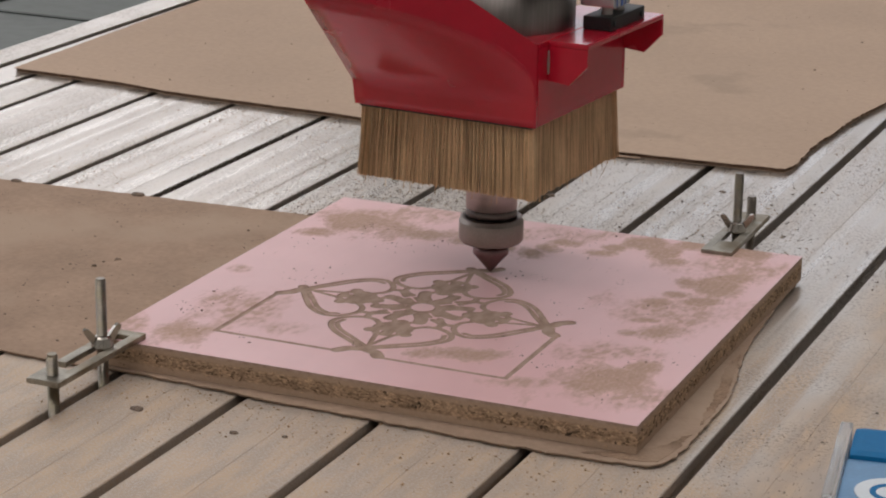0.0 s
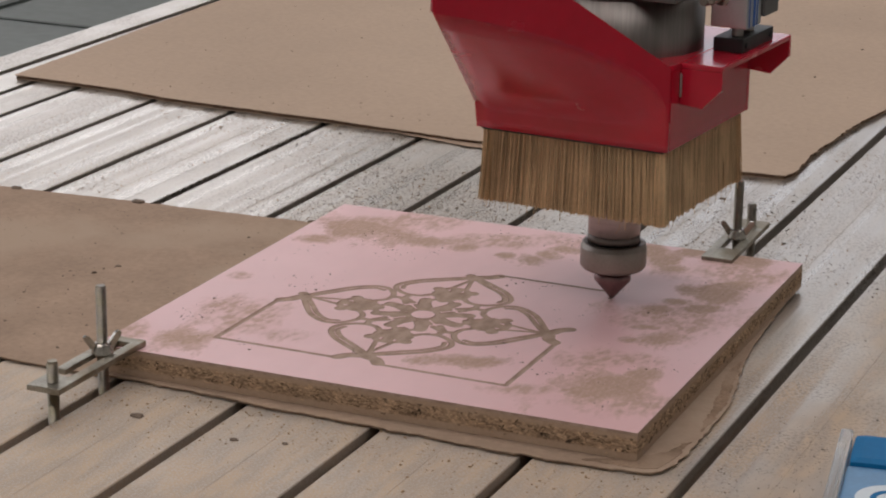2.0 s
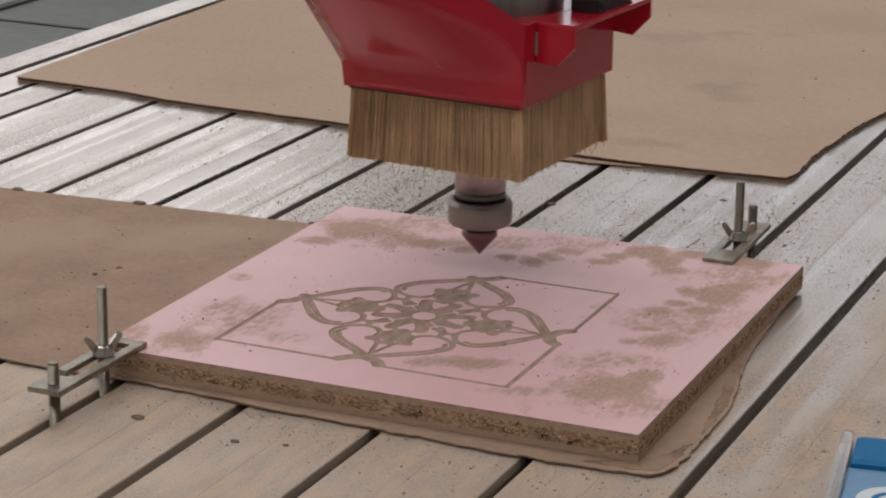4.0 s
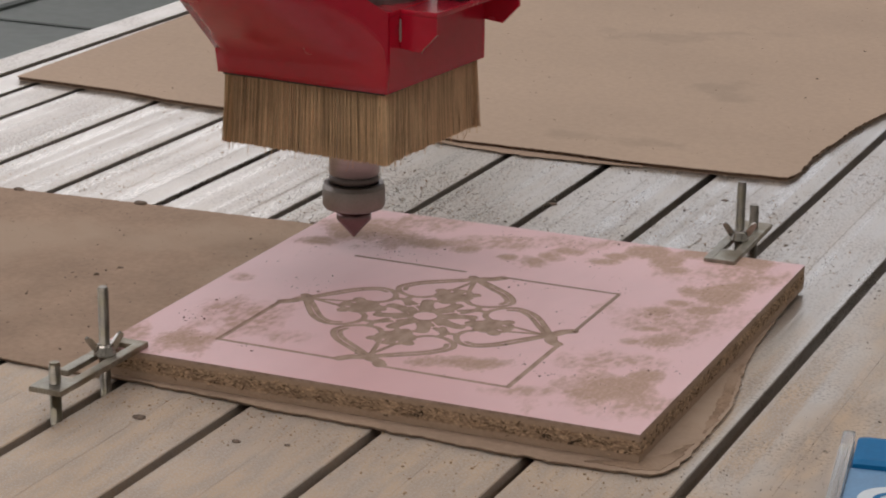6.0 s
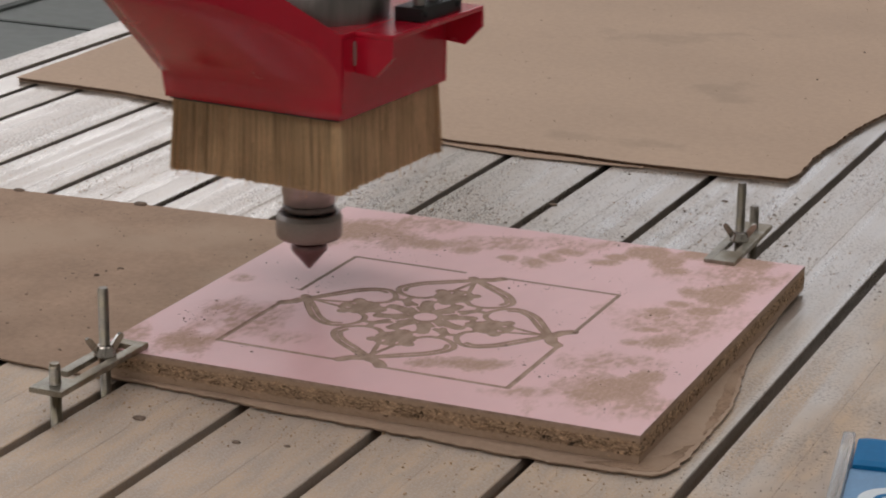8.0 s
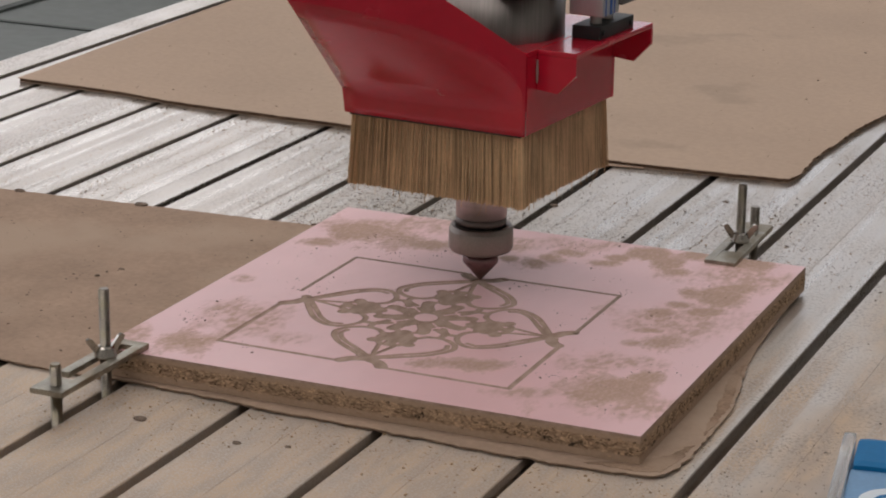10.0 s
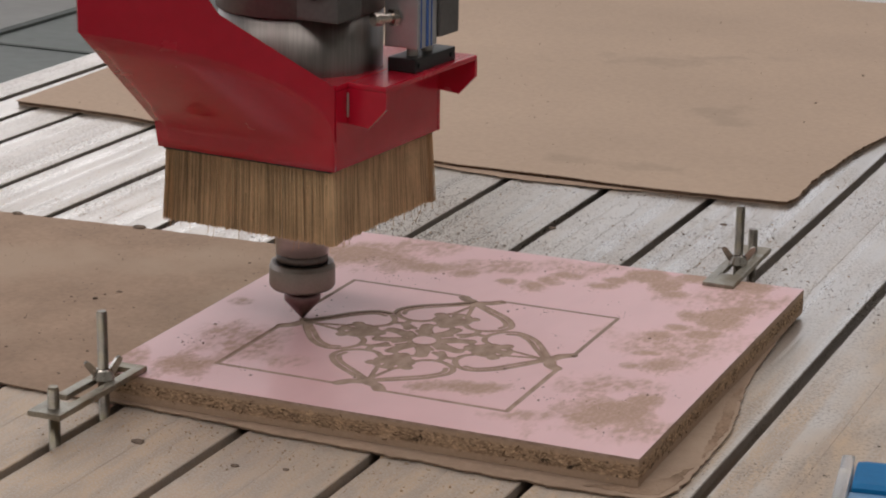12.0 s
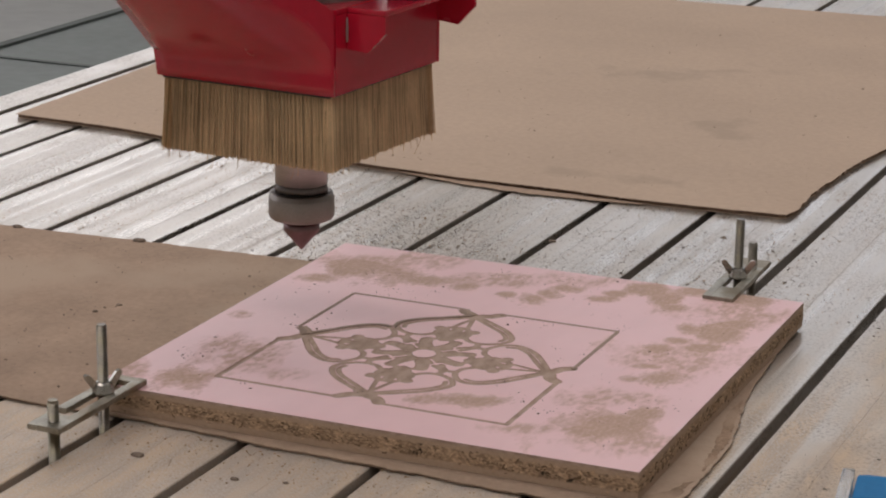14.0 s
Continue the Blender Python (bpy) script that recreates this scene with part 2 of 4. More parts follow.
def chipboard_edge():
    m, nt, b, noi, ramp, mix, col, tc = mat("chipboard_edge", (0.45, 0.32, 0.225), rough=0.9, var=0.28, scale=70, bump=0.8, bump_scale=320, spec=0.15)
    vor = nt.nodes.new("ShaderNodeTexVoronoi")
    vor.inputs["Scale"].default_value = 260
    mp = nt.nodes.new("ShaderNodeMapping")
    mp.inputs["Scale"].default_value = (1, 1, 2.4)
    nt.links.new(tc.outputs["Object"], mp.inputs["Vector"])
    nt.links.new(mp.outputs["Vector"], vor.inputs["Vector"])
    c = mix(1.0, col, ramp(vor.outputs["Distance"], [(0.1, (1.2, 1.17, 1.1)), (0.75, (0.68, 0.65, 0.62))]), "MULTIPLY")
    c = mix(ramp(noi(190, 2), [(0.63, (0, 0, 0)), (0.68, (1,) * 3)]), c, (0.06, 0.042, 0.03))
    sep = nt.nodes.new("ShaderNodeSeparateXYZ")
    nt.links.new(tc.outputs["Object"], sep.inputs["Vector"])
    off = math_node(nt, "ABSOLUTE", math_node(nt, "SUBTRACT", sep.outputs["Z"], 0.0118))
    skin = math_node(nt, "ADD", math_node(nt, "MULTIPLY", off, 100.0), math_node(nt, "MULTIPLY", noi(120, 3), 0.25))
    fine = mix(noi(500, 3), (0.36, 0.25, 0.175), (0.46, 0.335, 0.245))
    c = mix(ramp(skin, [(0.52, (0, 0, 0)), (0.66, (1,) * 3)]), c, fine)
    nt.links.new(c, b.inputs["Base Color"])
    return m


CHIPEDGE = chipboard_edge()


def aluminium_material():
    """Milled aluminium bed with long scratches and fine wood dust, thicker in front of the workpiece."""
    m, nt, b, noi, ramp, mix, col, tc = mat("milled_aluminium", (0.55, 0.512, 0.468), rough=0.30, metal=1.0, var=0.05, scale=30, stretch=(1, 0.06, 1), fine=900)
    n2 = nt.nodes.new("ShaderNodeTexNoise")
    n2.inputs["Scale"].default_value, n2.inputs["Detail"].default_value = 9.0, 7.0
    n3 = nt.nodes.new("ShaderNodeTexNoise")
    n3.inputs["Scale"].default_value, n3.inputs["Detail"].default_value = 620.0, 2.0
    geo = nt.nodes.new("ShaderNodeNewGeometry")
    for n in (n2, n3):
        nt.links.new(geo.outputs["Position"], n.inputs["Vector"])
    sep = nt.nodes.new("ShaderNodeSeparateXYZ")
    nt.links.new(geo.outputs["Position"], sep.inputs["Vector"])
    front = nt.nodes.new("ShaderNodeMapRange")
    front.inputs["From Min"].default_value, front.inputs["From Max"].default_value = 0.15, -0.20
    front.inputs["To Min"].default_value, front.inputs["To Max"].default_value = 0.18, 1.6
    nt.links.new(sep.outputs["Y"], front.inputs["Value"])
    # long bands of thinner and thicker veil stand in for reflection streaks along the profiles
    stripe = nt.nodes.new("ShaderNodeTexNoise")
    stripe.noise_dimensions = "1D"
    stripe.inputs["Scale"].default_value, stripe.inputs["Detail"].default_value = 55.0, 0.0
    nt.links.new(sep.outputs["X"], stripe.inputs["W"])
    veil = math_node(nt, "MULTIPLY", front.outputs["Result"], ramp(n2.outputs["Fac"], [(0.30, (0.55,) * 3), (0.62, (1,) * 3)]), True)
    veil = math_node(nt, "MULTIPLY", veil, ramp(stripe.outputs["Fac"], [(0.40, (0.35,) * 3), (0.44, (0.8,) * 3), (0.53, (0.85,) * 3), (0.56, (1.35,) * 3)]), True)
    grains = ramp(n3.outputs["Fac"], [(0.40, (0.45,) * 3), (0.58, (1.15,) * 3)])
    veil = math_node(nt, "MULTIPLY", veil, grains, True)
    near = nt.nodes.new("ShaderNodeMapRange")
    near.inputs["From Min"].default_value, near.inputs["From Max"].default_value = -0.17, -0.23
    near.inputs["To Min"].default_value, near.inputs["To Max"].default_value = 0.0, 0.94
    nt.links.new(sep.outputs["Y"], near.inputs["Value"])
    worn = math_node(nt, "MULTIPLY", near.outputs["Result"], ramp(n2.outputs["Fac"], [(0.34, (0.74,) * 3), (0.56, (1.08,) * 3)]))
    worn = math_node(nt, "MULTIPLY", worn, ramp(n3.outputs["Fac"], [(0.38, (0.5,) * 3), (0.57, (1.15,) * 3)]))
    veil = math_node(nt, "MAXIMUM", math_node(nt, "MULTIPLY", veil, math_node(nt, "SUBTRACT", 1.0, near.outputs["Result"])), worn)
    side = nt.nodes.new("ShaderNodeMapRange")
    side.inputs["From Min"].default_value, side.inputs["From Max"].default_value = 0.20, 0.25
    side.inputs["To Min"].default_value, side.inputs["To Max"].default_value = 1.0, 1.0
    nt.links.new(sep.outputs["X"], side.inputs["Value"])
    # a trail of dust along the edge strip
    trail = math_node(nt, "SUBTRACT", 1.0, math_node(nt, "MULTIPLY", math_node(nt, "ABSOLUTE", math_node(nt, "SUBTRACT", sep.outputs["X"], 0.285)), 17.0), True)
    trail = math_node(nt, "MULTIPLY", trail, ramp(n2.outputs["Fac"], [(0.36, (0.3,) * 3), (0.58, (1.0,) * 3)]), True)
    veil = math_node(nt, "MAXIMUM", math_node(nt, "MULTIPLY", veil, side.outputs["Result"], True), trail)
    # slot walls get slightly less dust than level faces, tuned to deepen the slots' shade
    up = nt.nodes.new("ShaderNodeSeparateXYZ")
    nt.links.new(geo.outputs["True Normal"], up.inputs["Vector"])
    level = math_node(nt, "MAXIMUM", math_node(nt, "GREATER_THAN", up.outputs["Z"], 0.6), 0.85)
    veil = math_node(nt, "MULTIPLY", veil, level)
    n6 = nt.nodes.new("ShaderNodeTexNoise")
    n6.inputs["Scale"].default_value, n6.inputs["Detail"].default_value = 90.0, 6.0
    along = nt.nodes.new("ShaderNodeMapping")
    along.inputs["Scale"].default_value = (1.0, 0.22, 1.0)
    nt.links.new(geo.outputs["Position"], along.inputs["Vector"])
    nt.links.new(along.outputs["Vector"], n6.inputs["Vector"])
    warm = mix(ramp(n6.outputs["Fac"], [(0.42, (0, 0, 0)), (0.60, (1,) * 3)]), (0.43, 0.345, 0.275), (0.52, 0.395, 0.285))
    n4 = nt.nodes.new("ShaderNodeTexNoise")
    n4.inputs["Scale"].default_value, n4.inputs["Detail"].default_value = 380.0, 4.0
    n5 = nt.nodes.new("ShaderNodeTexNoise")
    n5.inputs["Scale"].default_value, n5.inputs["Detail"].default_value = 14.0, 4.0
    for n in (n4, n5):
        nt.links.new(geo.outputs["Position"], n.inputs["Vector"])
    fleck = mix(math_node(nt, "MULTIPLY", near.outputs["Result"], 0.9), mix(1.0, ramp(n4.outputs["Fac"], [(0.50, (0, 0, 0)), (0.61, (0.85,) * 3)]), ramp(n5.outputs["Fac"], [(0.40, (0.05,) * 3), (0.62, (0.75,) * 3)]), "MULTIPLY"), (0.0, 0.0, 0.0))
    nt.links.new(mix(fleck, mix(veil, col, warm), (0.25, 0.215, 0.185)), b.inputs["Base Color"])
    veil = math_node(nt, "MAXIMUM", veil, fleck)
    nt.links.new(math_node(nt, "SUBTRACT", 1.0, veil, True), b.inputs["Metallic"])
    rg = nt.nodes.new("ShaderNodeMapRange")
    rg.inputs["To Min"].default_value, rg.inputs["To Max"].default_value = 0.25, 0.85
    nt.links.new(veil, rg.inputs["Value"])
    nt.links.new(rg.outputs["Result"], b.inputs["Roughness"])
    return m


ALU = aluminium_material()


def clear_plastic():
    m = bpy.data.materials.new("clear_plastic")
    m.use_nodes = True
    b = m.node_tree.nodes["Principled BSDF"]
    b.inputs["Base Color"].default_value = (0.9, 0.92, 0.93, 1)
    b.inputs["Transmission Weight"].default_value = 0.9
    b.inputs["Roughness"].default_value = 0.16
    b.inputs["IOR"].default_value = 1.35
    return m


CLEAR = clear_plastic()
LABELBLUE = simple("blue_label", (0.001, 0.145, 0.35), rough=0.6, var=0.08, scale=40, spec=0.2)
LABELPALE = simple("pale_blue_print", (0.10, 0.25, 0.44), rough=0.35, var=0.1, scale=40)
LABELWHITE = simple("white_print", (0.62, 0.68, 0.72), rough=0.4, var=0.04, scale=40)


# ---- mesh helpers ----
def mesh_of(name, bm, materials, smooth=False):
    me = bpy.data.meshes.new(name)
    bmesh.ops.recalc_face_normals(bm, faces=bm.faces)
    bm.to_mesh(me)
    bm.free()
    for m in materials if isinstance(materials, (list, tuple)) else [materials]:
        me.materials.append(m)
    if smooth:
        me.polygons.foreach_set("use_smooth", [True] * len(me.polygons))
    return me


def part(name, bm, material, parent, label="", smooth=False):
    ob = new(name, mesh_of(name, bm, material, smooth))
    if parent:
        ob.parent = parent
    return tagged(ob, label)


def thing(name, loc, label, category, group="", kind=""):
    ob = new(name)
    ob.location = loc
    ob.empty_display_size = 0.02
    return tagged(ob, label, category, group, kind)


def add_box(bm, lo, hi, bevel=0.0, m=None, mi=0):
    r = bmesh.ops.create_cube(bm, size=1.0)
    vs = r["verts"]
    bmesh.ops.transform(bm, verts=vs, matrix=Matrix.Translation([(a + c) / 2 for a, c in zip(lo, hi)]) @ Matrix.Diagonal([c - a for a, c in zip(lo, hi)] + [1]))
    fs = {f for v in vs for f in v.link_faces}
    for f in fs:
        f.material_index = mi
    if bevel:
        es = {e for v in vs for e in v.link_edges}
        out = bmesh.ops.bevel(bm, geom=list(es), offset=bevel, segments=2, affect="EDGES", profile=0.7)
        vs = list({v for f in out["faces"] for v in f.verts} | {v for v in vs if v.is_valid})
    if m is not None:
        bmesh.ops.transform(bm, verts=vs, matrix=m)
    return vs


def lathe(bm, profile, n=48, m=None, mi=0):
    """Turn (r, z) pairs round the z axis; closed where r is 0."""
    rings = []
    for r, z in profile:
        if r < 1e-6:
            rings.append([bm.verts.new((0, 0, z))])
        else:
            rings.append([bm.verts.new((r * math.cos(2 * math.pi * i / n), r * math.sin(2 * math.pi * i / n), z)) for i in range(n)])
    for a, c in zip(rings, rings[1:]):
        for i in range(n):
            j = (i + 1) % n
            q = [a[i % len(a)], a[j % len(a)], c[j % len(c)], c[i % len(c)]]
            q = list(dict.fromkeys(q))
            if len(q) > 2:
                bm.faces.new(q).material_index = mi
    vs = [v for r in rings for v in r]
    if m is not None:
        bmesh.ops.transform(bm, verts=vs, matrix=m)
    return vs


def extrude_poly(bm, pts, way, mi=0):
    """A prism from a closed outline of 3D points, pushed along way."""
    a = [bm.verts.new(q) for q in pts]
    c = [bm.verts.new(Vector(q) + Vector(way)) for q in pts]
    n = len(a)
    fs = [bm.faces.new(a), bm.faces.new(c[::-1])]
    for i in range(n):
        fs.append(bm.faces.new((a[i], a[(i + 1) % n], c[(i + 1) % n], c[i])))
    for f in fs:
        f.material_index = mi
    return a + c


def soft_edges(bm, offset, angle=30):
    es = [e for e in bm.edges if len(e.link_faces) == 2 and e.calc_face_angle(0) > radians(angle)]
    bmesh.ops.bevel(bm, geom=es, offset=offset, segments=2, affect="EDGES", profile=0.7)


def sharp(bm, angle=14):
    for e in bm.edges:
        if len(e.link_faces) == 2 and e.calc_face_angle(0) > radians(angle):
            e.smooth = False


# ---- the hall ----
def hall():
    bm = bmesh.new()
    add_box(bm, (X0 - 0.3, Y0 - 0.3, FLOOR_Z - 0.2), (X1 + 0.3, Y1 + 0.3, FLOOR_Z))
    fl = part("floor", bm, FLOORMAT, None)
    tagged(fl, "grey-green painted workshop floor", "floor", kind="structure")
    bm = bmesh.new()
    add_box(bm, (X0, Y0 + 0.1, FLOOR_Z), (-3.36, Y1 - 0.1, FLOOR_Z + 0.006), 0.002)
    tagged(part("pavement", bm, WALKMAT, None), "pale grey painted walkway on the workshop floor", "walkway", kind="structure")
    bm = bmesh.new()
    add_box(bm, (-3.352, 4.085, FLOOR_Z), (X1 - 0.1, 4.103, FLOOR_Z + 0.004))
    tagged(part("floor_joint", bm, JOINTMAT, None), "dark sealed joint across the workshop floor", "floor joint", kind="structure")
    bm = bmesh.new()
    add_box(bm, (-3.38, Y0 + 0.1, FLOOR_Z), (-3.345, Y1 - 0.1, FLOOR_Z + 0.009), 0.002)
    tagged(part("trim", bm, JOINTMAT, None), "dark strip along the painted walkway", "trim", kind="structure")
    bm = bmesh.new()
    add_box(bm, (X0 - 0.3, Y0 - 0.3, CEIL_Z), (X1 + 0.3, Y1 + 0.3, CEIL_Z + 0.2))
    tagged(part("ceiling", bm, CEILMAT, None), "grey sheet ceiling of the workshop", "ceiling", kind="structure")
    # long windows in the west and north walls; the north wall's right one is added
    for name, along, at, a0, a1, w0, w1, z0, z1 in (("wall_west", "y", X0, Y0, Y1, -3.0, 8.0, 1.7, 4.1), ("wall_north", "x", Y1, X0, X1, -8.7, 1.2, 1.8, 3.7),
                                                    ("wall_east", "y", X1, Y0, Y1, 0, 0, 0, 0), ("wall_south", "x", Y0, X0, X1, 0, 0, 0, 0)):
        out = -0.3 if name in ("wall_west", "wall_south") else 0.3
        bm = bmesh.new()
        boxes = [(a0, a1, FLOOR_Z, CEIL_Z)] if w0 == w1 else [(a0, w0, FLOOR_Z, CEIL_Z), (w1, a1, FLOOR_Z, CEIL_Z), (w0, w1, FLOOR_Z, z0), (w0, w1, z1, CEIL_Z)] + ([(-4.5, -3.6, z0, z1)] if name == "wall_north" else [])
        lo, hi = min(at, at + out), max(at, at + out)
        for p0, p1, q0, q1 in boxes:
            if along == "y":
                add_box(bm, (lo, p0, q0), (hi, p1, q1))
            else:
                add_box(bm, (p0, lo, q0), (p1, hi, q1))
        tagged(part(name, bm, WALLMAT, None), "plain off-white painted workshop wall", "wall", kind="structure")


hall()

# ---- machine bed ----
SLOTS = (-0.6700, -0.5714, -0.4765, -0.3719, -0.2653, -0.1702, -0.0742, 0.0237, 0.1281, 0.2308, 0.3320, 0.4330, 0.5340)
BED_Y0, BED_Y1 = -0.62, 2.6
LEAN = 0.005     # the slots run a touch askew


def bed():
    body = thing("machine_bed", (0, 0, FLOOR_Z), "slotted aluminium bed of a routing machine", "machine bed")
    # keep world coordinates in the parts
    inv = Matrix.Translation((0, 0, -FLOOR_Z))

    def put(name, bm, m, label=""):
        bmesh.ops.transform(bm, verts=bm.verts, matrix=inv)
        return part(name, bm, m, body, label)

    n = len(SLOTS)
    edges = [SLOTS[0] - 0.05] + [(a + c) / 2 for a, c in zip(SLOTS, SLOTS[1:])] + [SLOTS[-1] + 0.05]
    for i, s in enumerate(SLOTS):
        a, c, g = edges[i] + 0.00004, edges[i + 1] - 0.00004, 0.0041
        wl, wr = s - g - a, c - s - g
        prof = [(a, -0.034), (a, -0.0002), (a + 0.0003, 0.0), (a + 0.45 * wl, 0.0), (a + 0.45 * wl + 0.003, -0.0003),
                (s - g - 0.0007, -0.0003), (s - g, -0.001), (s - g, -0.007), (s - g - 0.005, -0.007), (s - g - 0.005, -0.024), (s + g + 0.005, -0.024), (s + g + 0.005, -0.007),
                (s + g, -0.007), (s + g, -0.001), (s + g + 0.0007, -0.0003), (c - 0.45 * wr - 0.003, -0.0003), (c - 0.45 * wr, 0.0),
                (c - 0.0003, 0.0), (c, -0.0002), (c, -0.034)]
        bm = bmesh.new()
        extrude_poly(bm, [(x + LEAN * (BED_Y0 - 0.3), BED_Y0, z) for x, z in prof], (LEAN * (BED_Y1 - BED_Y0), BED_Y1 - BED_Y0, 0))
        put("bed_profile", bm, ALU)
    for name, x0, x1 in (("bed_rail", -0.822, -0.7800), ("bed_rail", edges[-1] + 0.004, edges[-1] + 0.09)):
        bm = bmesh.new()
        add_box(bm, (x0, BED_Y0, -0.06), (x1, BED_Y1, 0.001), 0.0015)
        put(name, bm, ALU, "pale aluminium side rail")
    bm = bmesh.new()
    add_box(bm, (-0.7725, BED_Y0, -0.04), (edges[0] - 0.0085, BED_Y1, -0.0003), 0.001)
    put("bed_strip", bm, ALU)
    bm = bmesh.new()
    add_box(bm, (edges[0] - 0.06, BED_Y0 + 0.02, FLOOR_Z + 0.001), (edges[-1] + 0.06, BED_Y1 - 0.02, -0.062))
    put("bed_frame", bm, GREYCAST, "grey painted steel frame")


bed()


# ---- cardboard sheets ----
def wavy(pts, step, amp, seed, rough_edges=()):
    """Walk round an outline in small steps and let the edge wander."""
    out = []
    n = len(pts)
    for i in range(n):
        a, c = Vector(pts[i]), Vector(pts[(i + 1) % n])
        k = max(2, int((c - a).length / step))
        nrm = Vector((-(c - a).y, (c - a).x)).normalized()
        am = amp * (1.9 if i in rough_edges else 0.9)
        for j in range(k):
            q = a.lerp(c, j / k)
            w = 0.6 * noise.noise((q.x * 14 + seed, q.y * 14, 0)) + 0.7 * noise.noise((q.x * 60, q.y * 60 + seed, 3)) + 0.7 * noise.noise((q.x * 190, q.y * 190 + seed, 7))
            out.append(q + nrm * am * w * (1 if 0 < j else 0.4))
    return out


def inset(pts, d):
    n = len(pts)
    res = []
    for i in range(n):
        a, c = pts[i - 1], pts[(i + 1) % n]
        t = (c - a).normalized()
        res.append(pts[i] + Vector((-t.y, t.x)) * d)
    return res


def cardboard(name, outline, z0, thick, seed, label, rough_edges=(), lift=lambda x, y: 0.0, paper=CARTON):
    ob = thing(name, (0, 0, 0), label, "cardboard sheet")
    ring = wavy(outline, 0.003, 0.0015, seed, rough_edges)
    for pname, d, za, zb, m in (("bottom_liner", 0.0012, 0.0, 0.0006, paper), ("fluted_core", 0.0024, 0.0006, thick - 0.0007, FLUTE), ("top_liner", 0.0, thick - 0.0007, thick, paper)):
        q = inset(ring, d)
        bm = bmesh.new()
        extrude_poly(bm, [(v.x, v.y, z0 + za + lift(v.x, v.y)) for v in q], (0, 0, zb - za))
        part(pname, bm, m, ob)
    return ob


FAR_SHEET = cardboard("cardboard_sheet", [(-0.7484, 0.5215), (-0.622, 0.516), (-0.558, 0.504), (-0.488, 0.4990), (-0.374, 0.4965), (-0.229, 0.485), (-0.118, 0.486), (-0.055, 0.483), (0.040, 0.488), (0.0940, 0.4930), (0.0985, 0.520), (0.0950, 0.589), (0.0995, 0.685), (0.1140, 0.790), (0.125, 1.1), (0.115, 1.545),
                              (-0.066, 1.537), (-0.367, 1.523), (-0.775, 1.50)], 0.0003, 0.0045, 3.0,
          "large flat brown cardboard sheet with a torn corner on the bed", rough_edges=(5, 6, 9, 10, 11, 12), paper=CARTON_FAR)
NEAR_SHEET = cardboard("cardboard_sheet", [(-0.64, -0.205), (-0.2676, -0.2065), (-0.2268, -0.2095), (-0.158, -0.205), (-0.048, -0.211), (0.113, -0.2155), (0.1791, -0.2130), (0.2042, -0.2085), (0.2111, -0.2024), (0.2158, -0.1727), (0.2158, -0.1341), (0.2160, -0.0883), (0.2134, -0.0647), (0.2061, -0.0303), (0.1998, 0.010), (0.1950, 0.060), (0.1905, 0.120), (0.1885, 0.168),
                              (0.0, 0.166), (-0.2308, 0.178), (-0.383, 0.1686), (-0.52, 0.1584), (-0.64, 0.152)], 0.0003, 0.0021, 11.0,
          "brown cardboard sheet lying under the pink workpiece", rough_edges=(2, 3, 4, 5, 6, 7, 8, 9, 10, 11, 12, 13), paper=CARTON_NEAR)


# a torn strip of the lower ply that sticks out under the far sheet's front edge
bm = bmesh.new()
strip = wavy([(-0.30, 0.492), (-0.21, 0.473), (-0.15, 0.4695), (-0.09, 0.4735), (-0.04, 0.480), (-0.04, 0.4845), (-0.16, 0.4845), (-0.30, 0.4965)], 0.003, 0.0012, 41.0, (0, 1, 2, 3))
extrude_poly(bm, [(v.x, v.y, 0.0009) for v in strip], (0, 0, 0.0007))
part("torn_ply", bm, CARTON, FAR_SHEET, "torn strip of the lower paper ply")

# the top paper is torn off along the right margin and the rough inner ply shows
for ring in ([(0.1600, -0.2070), (0.1900, -0.2062), (0.2085, -0.2010), (0.2128, -0.1720), (0.2132, -0.1500), (0.2070, -0.1560), (0.2030, -0.1740), (0.1900, -0.1880)],
             [(0.2130, -0.1320), (0.2134, -0.0890), (0.2108, -0.0650), (0.2040, -0.0310), (0.1978, 0.0080), (0.1958, -0.0100), (0.2000, -0.0450), (0.2050, -0.0800), (0.2090, -0.1100)]):
    bm = bmesh.new()
    extrude_poly(bm, [(v.x, v.y, 0.00235) for v in wavy(ring, 0.003, 0.0016, 17.0, range(9))], (0, 0, 0.0004))
    part("torn_ply", bm, TORNPLY, NEAR_SHEET, "rough darker ply where the paper is torn off")

# ---- the workpiece ----
QUAD = (Vector((-0.1918, -0.2012)), Vector((0.1920, -0.1958)), Vector((0.1903, 0.1895)), Vector((-0.1942, 0.1815)))
PX, PY, PS = -0.0194, -0.0474, 0.1067     # middle and half side of the cut ornament


def smooth_line(pts, n=10):
    """Catmull-Rom through the points."""
    q = [Vector(a) for a in pts]
    q = [2 * q[0] - q[1]] + q + [2 * q[-1] - q[-2]]
    out = []
    for i in range(1, len(q) - 2):
        a, b0, c, d = q[i - 1:i + 3]
        for k in range(n):
            t = k / n
            out.append(0.5 * ((2 * b0) + (c - a) * t + (2 * a - 5 * b0 + 4 * c - d) * t * t + (3 * b0 - a - 3 * c + d) * t ** 3))
    out.append(q[-2])
    return out


